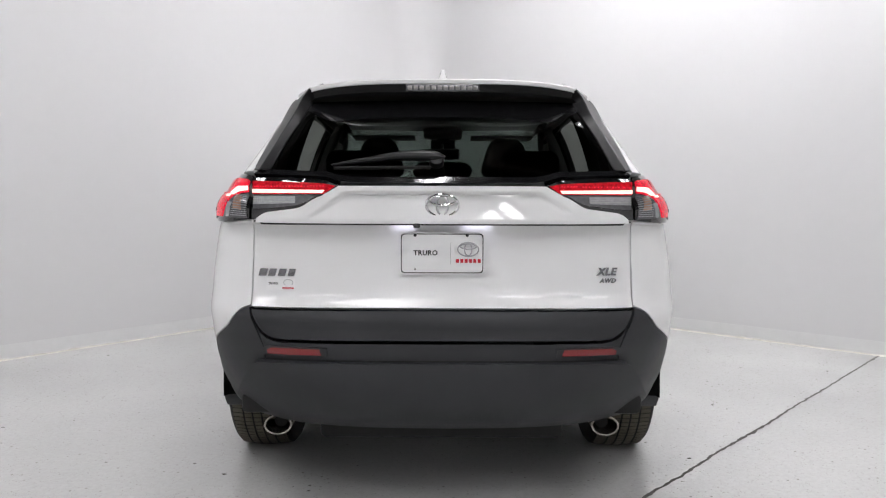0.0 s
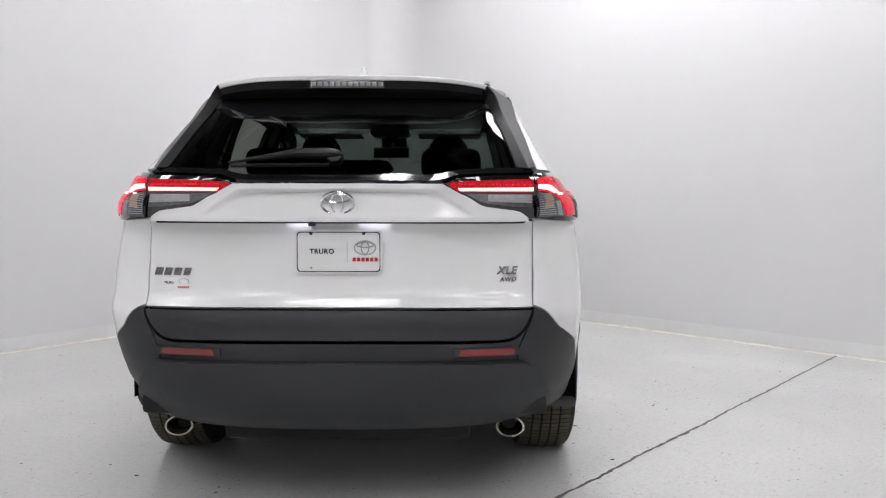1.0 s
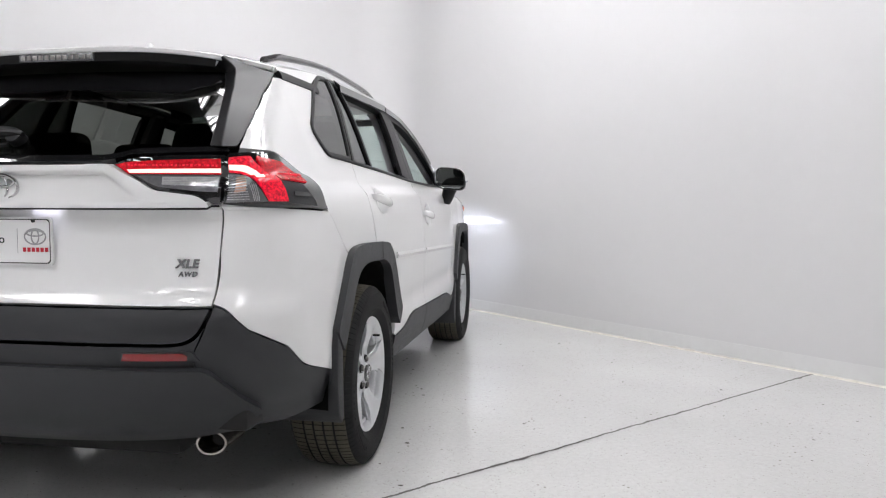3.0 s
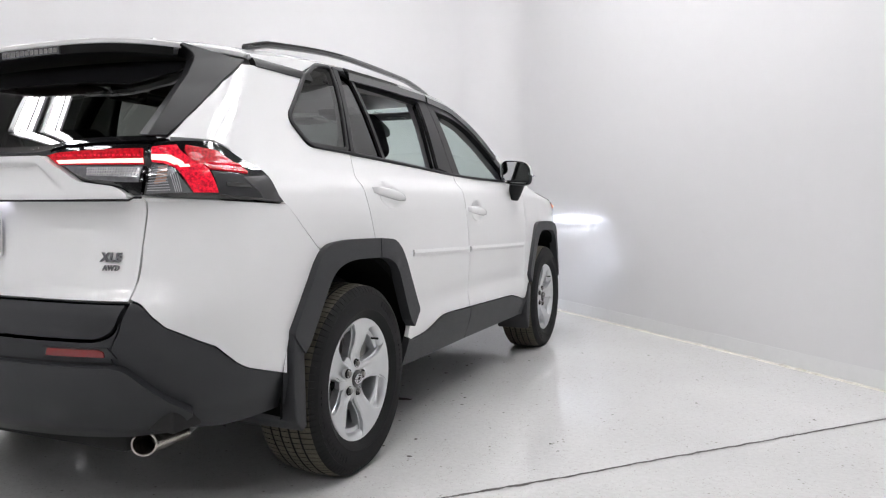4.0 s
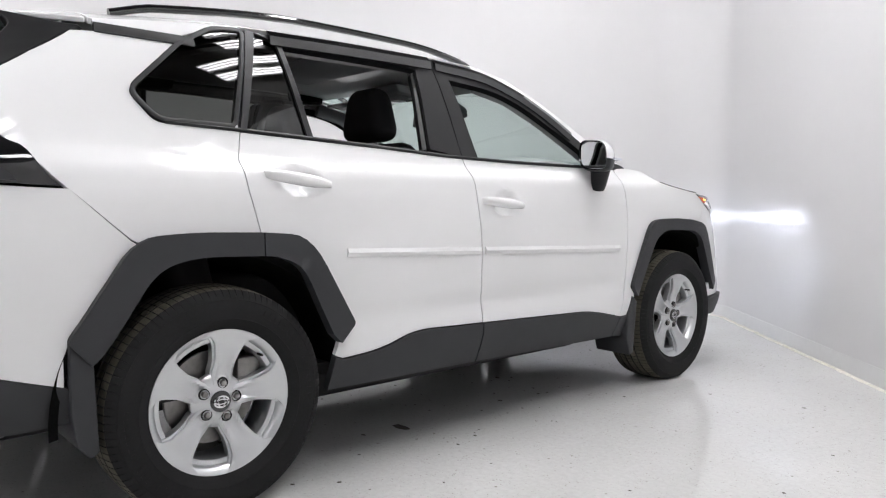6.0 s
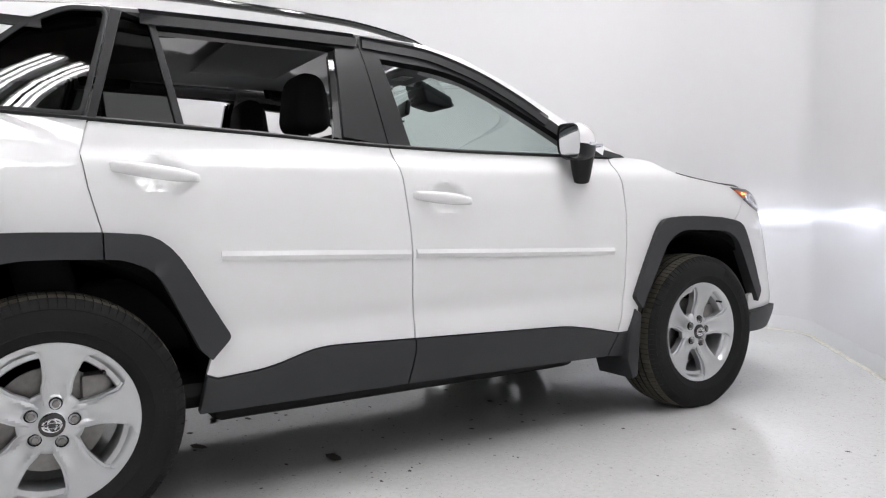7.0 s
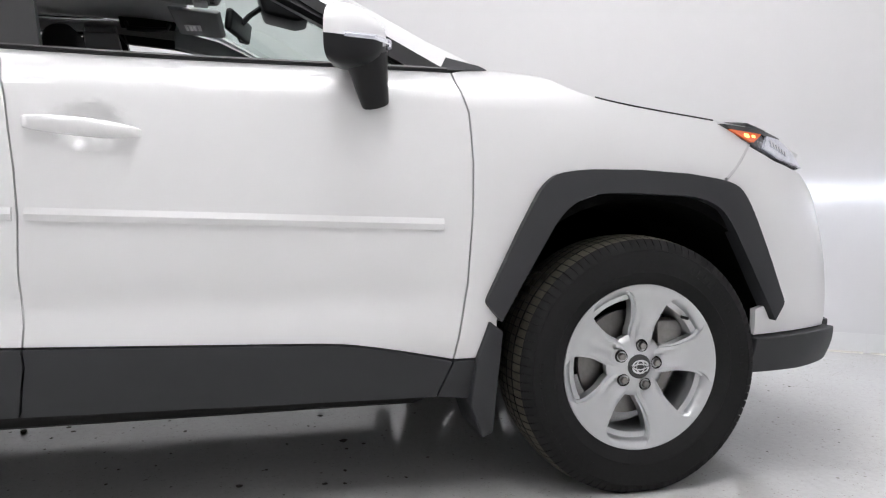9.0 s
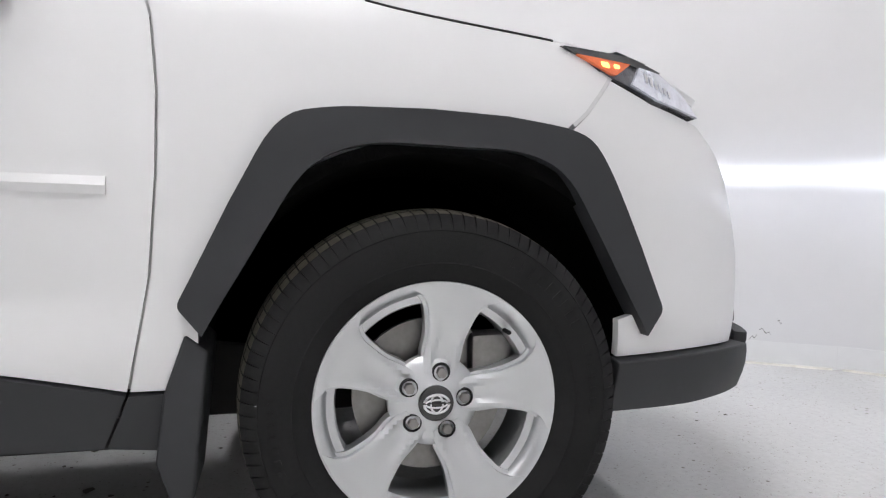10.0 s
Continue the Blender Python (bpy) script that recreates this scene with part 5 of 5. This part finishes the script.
def oval(rx, rz, m, width, seg=40):
    bm = tube([(rx * math.cos(a), 0, rz * math.sin(a)) for a in [i * math.tau / seg for i in range(seg)]], width, 8, closed=True)
    bm.transform(m)
    return bm


# chrome oval emblem, drawn as plain rings
em = back(0, 1.092, .021)
lean = Matrix.Translation(em) @ Matrix.Rotation(radians(4), 4, "X")
emblem = part("tailgate_emblem", oval(.054, .037, lean, .0052), CHROME, gate, "chrome oval emblem of plain rings")
part("emblem_ring", oval(.0185, .034, lean, .0042), CHROME, emblem)
part("emblem_ring", oval(.044, .0145, lean @ Matrix.Translation((0, 0, .016)), .0042), CHROME, emblem)
# number plate
py = back(0, .93, .016).y
def plate_outline(d):
    return rounded([(-.146 + d, .857 + d, .014), (.146 - d, .857 + d, .014), (.146 - d, 1.003 - d, .014), (-.146 + d, 1.003 - d, .014)], 6)


bm = bmesh.new()
bm.faces.new([bm.verts.new((p.x, py - .004, p.y)) for p in plate_outline(0)])
bmesh.ops.recalc_face_normals(bm, faces=bm.faces)
for v in bmesh.ops.extrude_face_region(bm, geom=bm.faces[:])["geom"]:
    if isinstance(v, bmesh.types.BMVert):
        v.co.y += .007
bmesh.ops.recalc_face_normals(bm, faces=bm.faces)
plate = part("number_plate", bm, PLATE, suv, "white dealer plate with black border and lettering")
bm = bmesh.new()
ins, outs = [[bm.verts.new((p.x, py - .0052, p.y)) for p in plate_outline(d)] for d in (.0085, .0055)]
for k in range(len(ins)):
    bm.faces.new((ins[k], ins[(k + 1) % len(ins)], outs[(k + 1) % len(ins)], outs[k]))
part("plate_border", bm, INK, plate)
up = Matrix.Rotation(math.pi / 2, 4, "X")
part("plate_lettering", lettering("TRURO", .0235, Matrix.Translation((-.056, py - .0048, .931)) @ up, .0006, bold=.0007, spacing=1.08), INK, plate, "black lettering")
part("plate_rule", box(.0285, .0297, py - .005, py - .0042, .893, .968), INK_GREY, plate)
for rx, rz, dz in ((.0355, .0235, 0), (.0125, .0215, 0), (.028, .0085, .010)):
    part("plate_oval", oval(rx, rz, Matrix.Translation((.089, py - .0046, .944 + dz)), .0022, 32), INK_GREY, plate)
for k in range(6):
    part("plate_bar", box(.047 + .0148 * k, .047 + .0148 * k + .0105, py - .005, py - .0042, .898, .911), INK_RED, plate)
for x in (-.092, .085):
    part("plate_bolt", cyl(.0055, .006, Matrix.Translation((x, py - .006, .992)) @ up, 12), INK, plate)
part("plate_bolt", cyl(.0035, .004, Matrix.Translation((-.092, py - .005, .876)) @ up, 10), STEEL, plate)
# camera and plate lamps under the ledge
part("reversing_camera", box(-.098, -.074, -.920, -.875, 1.016, 1.036, .005), GLOSS, gate, "black reversing camera")
# badges
part("model_badge", lettering("XLE", .036, Matrix.Translation((.566, back(.566, .852, .002).y, .866)) @ Matrix.Rotation(radians(8), 4, "Z") @ up, .003, .25, 1.12, .0012), BADGE, gate, "chrome trim badge")
part("drive_badge", lettering("AWD", .021, Matrix.Translation((.570, back(.570, .826, .002).y, .836)) @ Matrix.Rotation(radians(8), 4, "Z") @ up, .002, .25, 1.2, .0006), BADGE, gate, "chrome drive badge")
for k, w in enumerate((.032, .030, .030, .028)):
    x = -.632 + .0345 * k
    p = back(x + w / 2, .862, .003)
    t = box(-w / 2, w / 2 - .004, -.003, .003, -.013, .013, .0025)
    for v in t.verts:
        v.co.x += .3 * v.co.z
    t.transform(Matrix.Translation((p.x, p.y, .861)) @ Matrix.Rotation(radians(-7), 4, "Z"))
    part("model_badge_bar", t, BADGE, gate, "chrome badge shape")
part("dealer_sticker", panel([(-.605, .798), (-.505, .798), (-.505, .842), (-.605, .842)], back, .0015, .001, 0, (.05, .05)), PLATE, gate, "small white dealer sticker")
sx = back(-.581, .82, .003)
part("sticker_lettering", lettering("TRURO", .0105, Matrix.Translation((-.581, sx.y, .823)) @ Matrix.Rotation(radians(-7), 4, "Z") @ up, .0003, bold=.0003), INK, gate)
so = back(-.528, .826, .003)
part("sticker_oval", oval(.0165, .0105, Matrix.Translation((-.528, so.y, .827)) @ Matrix.Rotation(radians(-6), 4, "Z"), .0011, 24), INK_GREY, gate)
for k in range(6):
    p = back(-.545 + .0068 * k, .808, .0025)
    part("sticker_bar", box(p.x - .0025, p.x + .0025, p.y - .0004, p.y + .0004, .8045, .8115), INK_RED, gate)


# ---- door mirrors ----
def door_mirror():
    bm = bmesh.new()
    rows = []
    n = 18
    for i in range(n):
        t = i / (n - 1)
        y = 1.845 + .135 * t
        full = math.sqrt(max(0.0, 1 - (max(0.0, t - .15) / .85) ** 2.2)) if t > .15 else .93 + .07 * t / .15
        xc, zc = .925 - .03 * t, 1.205 - .004 * t
        hx, hz = .105 * full + .004, .072 * full + .003
        rows.append([bm.verts.new((xc + hx * math.copysign(abs(math.cos(a)) ** .62, math.cos(a)), y - .03 * math.cos(a) * (1 - t), zc + hz * math.copysign(abs(math.sin(a)) ** .62, math.sin(a)) - .018 * math.cos(a) * full)) for a in [k * math.tau / 32 for k in range(32)]])
    for a, b in zip(rows, rows[1:]):
        for k in range(32):
            bm.faces.new((a[k], a[(k + 1) % 32], b[(k + 1) % 32], b[k]))
    bm.faces.new(rows[-1])
    back_loop = rows[0]
    bmesh.ops.recalc_face_normals(bm, faces=bm.faces)
    return bm, [v.co.copy() for v in back_loop]


bm, loop = door_mirror()
mirror = part("door_mirror", bm, PAINT, suv, "white door mirror with black foot", 50)
mirror.data.materials.append(SATIN)
for p in mirror.data.polygons:
    if p.center.z < 1.184:
        p.material_index = 1
c = sum(loop, Vector()) / len(loop)
bm = bmesh.new()
inner = [bm.verts.new(c + (v - c) * .90 + Vector((0, .006, 0))) for v in loop]
outer = [bm.verts.new(v) for v in loop]
for k in range(32):
    bm.faces.new((outer[k], outer[(k + 1) % 32], inner[(k + 1) % 32], inner[k]))
part("mirror_bezel", bm, GLOSS, mirror)
bm = bmesh.new()
bm.faces.new([bm.verts.new(c + (v - c) * .90 + Vector((0, .005, 0))) for v in loop])
bmesh.ops.solidify(bm, geom=bm.faces[:], thickness=.003)
part("mirror_pane", bm, MIRROR, mirror, "mirror pane")
part("signal_lamp", tube([(1.034, 1.862, 1.186), (1.025, 1.93, 1.184), (.98, 1.972, 1.184), (.91, 1.985, 1.186)], .006, 8), LAMPGLASS, mirror, "clear signal lamp strip")
part("mirror_foot", tube([(.915, 1.925, 1.165), (.905, 1.935, 1.125), (.892, 1.945, 1.085), (.878, 1.955, 1.050)], .04, 12, radii=[.055, .046, .040, .034]), SATIN, mirror, "black mirror foot")
other_side(mirror)
pair("corner_pane", panel([(1.97, 1.168), (2.10, 1.164), (1.93, 1.262)], skin, -.002, .004, 0, (.04, .03)), SHIELD, suv, "small fixed pane before the mirror")
pair("pane_bar", panel([(1.93, 1.165), (1.96, 1.165), (1.915, 1.27), (1.895, 1.275)], skin, .004, .02, 0, (.04, .03)), SATIN, suv)

# ---- cabin ----
part("cabin_floor", box(-.80, .80, -.55, 2.25, .36, .40), DARK, suv, "black cabin floor")
part("headliner", roof_panel(-.25, 1.34, 20, .004, 24, .05), HEADLINER, suv, "grey felt headliner")
for v in suv.children[-1].data.vertices:
    v.co.z -= .030
    v.co.x *= .96
pair("inner_rail", panel([(.22, 1.545), (1.10, 1.545), (1.32, 1.53), (1.32, 1.58), (1.04, 1.598), (.22, 1.59)], skin, -.035, .02, 0, (.08, .03)), HEADLINER, suv)
pair("inner_pillar", panel([(1.32, 1.50), (1.5, 1.46), (1.7, 1.365), (2.08, 1.15), (2.2, 1.15), (1.9, 1.335), (1.7, 1.445), (1.5, 1.535), (1.32, 1.575)], skin, -.035, .03, 0, (.06, .04)), TRIMGREY, suv, "grey inner windscreen pillar trim")
pair("inner_post", panel([(.93, 1.13), (1.16, 1.13), (1.09, 1.57), (.97, 1.57)], skin, -.036, .03, 0, (.06, .06)), TRIMGREY, suv)
pair("inner_quarter", panel([(-.26, 1.12), (.15, 1.12), (.13, 1.235), (-.13, 1.24), (-.20, 1.32), (-.05, 1.49), (.18, 1.56), (.18, 1.59), (-.10, 1.55), (-.26, 1.52)], skin, -.035, .02, 0, (.06, .06)), TRIMGREY, suv)
pair("door_card", panel([(.56, .45), (2.10, .45), (2.12, 1.135), (1.1, 1.148), (.20, 1.19), (.20, .92), (.36, .88), (.54, .62)], skin, -.045, .03, 0, (.12, .06)), CLOTH, suv, "black inner door trim")
part("dashboard", join(box(-.74, .74, 1.66, 2.14, .78, 1.085, .06, 4), box(-.74, .74, 1.80, 2.16, 1.00, 1.115, .03, 3)), CLOTH, suv, "black dashboard")
part("centre_screen", box(-.15, .10, 1.865, 1.890, 1.08, 1.240, .008), GLOSS, suv, "black centre screen")
wheel_ring = tube([(-.37 + .185 * math.cos(a), 1.50 + .06 * math.sin(a), .98 + .175 * math.sin(a)) for a in [k * math.tau / 36 for k in range(36)]], .016, 8, closed=True)
part("steering_wheel", join(wheel_ring, box(-.45, -.29, 1.49, 1.53, .93, 1.02, .02)), CLOTH, suv, "black steering wheel")


def cushion(x0, x1, y0, y1, z0, z1, lean=0.0, r=.05, taper=0.0):
    bm = box(x0, x1, y0, y1, z0, z1, r, 4)
    for v in bm.verts:
        v.co.y -= lean * (v.co.z - z0)
        if taper:
            f = 1 - taper * ((v.co.z - z0) / (z1 - z0)) ** 1.6
            v.co.x = (x0 + x1) / 2 + (v.co.x - (x0 + x1) / 2) * f
            v.co.y = y1 + (v.co.y - y1) * (1 - .5 * taper * (v.co.z - z0) / (z1 - z0))
    return bm


for x in (-.37, .37):
    seat = part("front_seat", cushion(x - .25, x + .25, 1.15, 1.65, .48, .70, 0, .07), CLOTH, suv, "black cloth front seat")
    part("backrest", cushion(x - .24, x + .24, 1.10, 1.25, .62, 1.245, .26, .07, .30), CLOTH, seat)
    part("headrest", cushion(x - .150, x + .150, .880, 1.03, 1.245, 1.480, .10, .060, .42), CLOTH, seat, "black cloth headrest")
    for dx in (-.06, .06):
        part("headrest_post", cyl(.007, .14, Matrix.Translation((x + dx, .95, 1.24)), 8), CHROME, seat)
bench = part("rear_seat", cushion(-.66, .66, .10, .60, .48, .72, 0, .07), CLOTH, suv, "black cloth rear bench")
part("backrest", cushion(-.66, .66, -.05, .12, .62, 1.18, .22, .07), CLOTH, bench)
for x in (-.38, .0, .38):
    part("headrest", cushion(x - .13, x + .13, -.19, -.09, 1.20, 1.33 if x else 1.28, .1, .045), CLOTH, bench)
part("cargo_cover", box(-.62, .62, -.74, -.12, .98, 1.0, .004), CLOTH, suv, "black cargo cover")
# mirror, sensor housing, console, visors, grab handles
bm = box(-.125, .125, -.013, .013, -.037, .037, .012, 3)
bm.transform(Matrix.Translation((-.01, 1.602, 1.430)) @ Matrix.Rotation(radians(-14), 4, "Z") @ Matrix.Rotation(radians(-8), 4, "X"))
inside = part("inside_mirror", bm, SATIN, suv, "black inside mirror")
part("mirror_stalk", tube([(-.005, 1.612, 1.440), (-.005, 1.640, 1.470), (-.005, 1.680, 1.500)], .010, 8), SATIN, inside)
part("dimming_lever", tube([(-.02, 1.600, 1.396), (-.02, 1.606, 1.382), (-.02, 1.620, 1.380)], .005, 6), SATIN, inside)


sensor = part("sensor_housing", wedge([(1.655, 1.575), (1.690, 1.462), (1.800, 1.440), (1.845, 1.452), (1.835, 1.500)], -.085, .085, .014), SATIN, suv, "black sensor housing on the windscreen")
part("sensor_hood", wedge([(1.80, 1.485), (1.86, 1.455), (1.875, 1.468), (1.815, 1.515)], -.045, .045, .005), GLOSS, sensor, "glossy camera hood")
console = part("overhead_console", wedge([(1.30, 1.575), (1.315, 1.535), (1.42, 1.522), (1.53, 1.525), (1.545, 1.560)], -.125, .125, .012), TRIMGREY, suv, "grey overhead console")
part("glasses_tray", wedge([(1.335, 1.534), (1.345, 1.526), (1.415, 1.516), (1.425, 1.524)], -.085, .085, .003), TRIMGREY, console)
for x in (-.075, .075):
    part("map_lamp", box(x - .035, x + .035, 1.445, 1.495, 1.515, 1.523, .003), PLATE, console, "white map lamp lens")
for k in range(5):
    part("button", box(-.05 + .025 * k - .008, -.05 + .025 * k + .008, 1.505, 1.520, 1.516, 1.524, .002), SATIN, console)
for x in (-.38, .38):
    visor = part("sun_visor", wedge([(1.345, 1.535), (1.35, 1.520), (1.52, 1.512), (1.535, 1.523), (1.52, 1.532)], x - .20, x + .20, .006), TRIMGREY, suv, "grey sun visor")
    part("visor_label", box(x - .085, x + .005, 1.385, 1.445, 1.5105, 1.5135), PLATE, visor, "white warning label with unreadable print")
    for k in range(3):
        part("label_bar", box(x - .08, x - .005, 1.395 + .016 * k, 1.402 + .016 * k, 1.5095, 1.5103), INK_GREY, visor)
for sx in (1, -1):
    for y in (.35, 1.22):
        grip = part("grab_handle", tube([(sx * .588, y - .085, 1.560), (sx * .575, y - .075, 1.535), (sx * .572, y, 1.530), (sx * .575, y + .075, 1.535), (sx * .588, y + .085, 1.560)], .010, 8), SATIN, suv, "black grab handle in its recess")
        part("recess", wedge([(y - .115, 1.585), (y - .105, 1.540), (y + .105, 1.538), (y + .115, 1.580)], sx * .605, sx * .592, .004), LINER, grip, "dark recess behind the handle")
part("sunroof_shade", box(-.34, .34, .68, 1.08, 1.594, 1.600, .002), TRIMGREY, suv, "dark sunroof shade")

# ---- lamps of the vehicle ----
for sx in (1, -1):
    for watts, cone, squash, drop in ((BEAM, 84, .065, .7), (BEAM * .22, 120, .20, 3.0), (BEAM * .12, 150, .30, 38.0)):
        li = bpy.data.lights.new("low_beam", "SPOT")
        li.energy, li.color, li.spot_size, li.spot_blend, li.shadow_soft_size = watts, (.78, .84, 1.0), radians(cone), 1.0, .02
        o = new("low_beam", li)
        o.matrix_world = Matrix.Translation((sx * .66, 3.475, .885)) @ Matrix.Rotation(radians(90 - drop), 4, "X") @ Matrix.Diagonal((1, squash, 1, 1))
        tagged(o, "white low beam of the headlamp", "lamp")
    li = bpy.data.lights.new("plate_lamp", "AREA")
    li.energy, li.color, li.shape, li.size, li.size_y = .05, (.86, .84, 1.0), "RECTANGLE", .09, .012
    o = new("plate_lamp", li)
    o.matrix_world = pose(sx * .12, -.888, 1.031, 8, 0, 0)
    tagged(o, "small lamp over the number plate", "lamp")

# ---- grit on the floor ----
bm = bmesh.new()
rng = random.Random(21)
for k in range(340):
    x, y = rng.uniform(-2.6, 3.2), rng.uniform(-2.2, 4.2)
    s = rng.choice((.003, .004, .005, .008)) * rng.uniform(.6, 1.4)
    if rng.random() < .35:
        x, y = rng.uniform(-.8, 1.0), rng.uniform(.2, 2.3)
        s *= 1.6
    n = rng.randint(5, 7)
    top = bm.verts.new((x, y, s * .35))
    ringv = [bm.verts.new((x + s * rng.uniform(.6, 1.5) * math.cos(a), y + s * rng.uniform(.5, 1.1) * math.sin(a), .0006)) for a in [i * math.tau / n for i in range(n)]]
    for i in range(n):
        bm.faces.new((ringv[i], ringv[(i + 1) % n], top))
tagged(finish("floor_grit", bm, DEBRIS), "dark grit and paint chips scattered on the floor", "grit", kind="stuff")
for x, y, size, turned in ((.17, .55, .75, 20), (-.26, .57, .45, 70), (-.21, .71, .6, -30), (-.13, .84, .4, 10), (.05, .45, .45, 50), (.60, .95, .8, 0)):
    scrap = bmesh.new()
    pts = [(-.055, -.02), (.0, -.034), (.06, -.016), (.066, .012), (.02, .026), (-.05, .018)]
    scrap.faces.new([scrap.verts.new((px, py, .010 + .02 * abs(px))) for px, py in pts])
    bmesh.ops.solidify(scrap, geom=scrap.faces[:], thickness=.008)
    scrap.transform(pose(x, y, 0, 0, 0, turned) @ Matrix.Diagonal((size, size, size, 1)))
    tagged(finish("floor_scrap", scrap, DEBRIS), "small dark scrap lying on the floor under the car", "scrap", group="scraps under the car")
# scuffs low on the wall beside the corner
for sc, (s, z, length, tilt) in enumerate(((.80, .15, .05, .5), (.85, .12, .035, -.3), (.74, .20, .02, 1.1), (.93, .135, .025, .2))):
    p = CORNER + LEFT * s
    scuff = bmesh.new()
    rng = random.Random(sc)
    n = 12
    low, top = [], []
    for k in range(n + 1):
        t = k / n - .5
        a, h = t * length, z + t * length * tilt + .006 * math.sin(k * .9 + sc)
        w = .0012 + .0022 * rng.random() * (1 - abs(2 * t))
        q = p + LEFT * a + inner_n * .0015
        low.append(scuff.verts.new((q.x, q.y, h - w)))
        top.append(scuff.verts.new((q.x, q.y, h + w)))
    for k in range(n):
        scuff.faces.new((low[k], low[k + 1], top[k + 1], top[k]))
    tagged(finish("wall_scuff", scuff, CRACK), "small dark scuff mark low on the white wall", "scuff", group="wall scuffs", kind="structure")
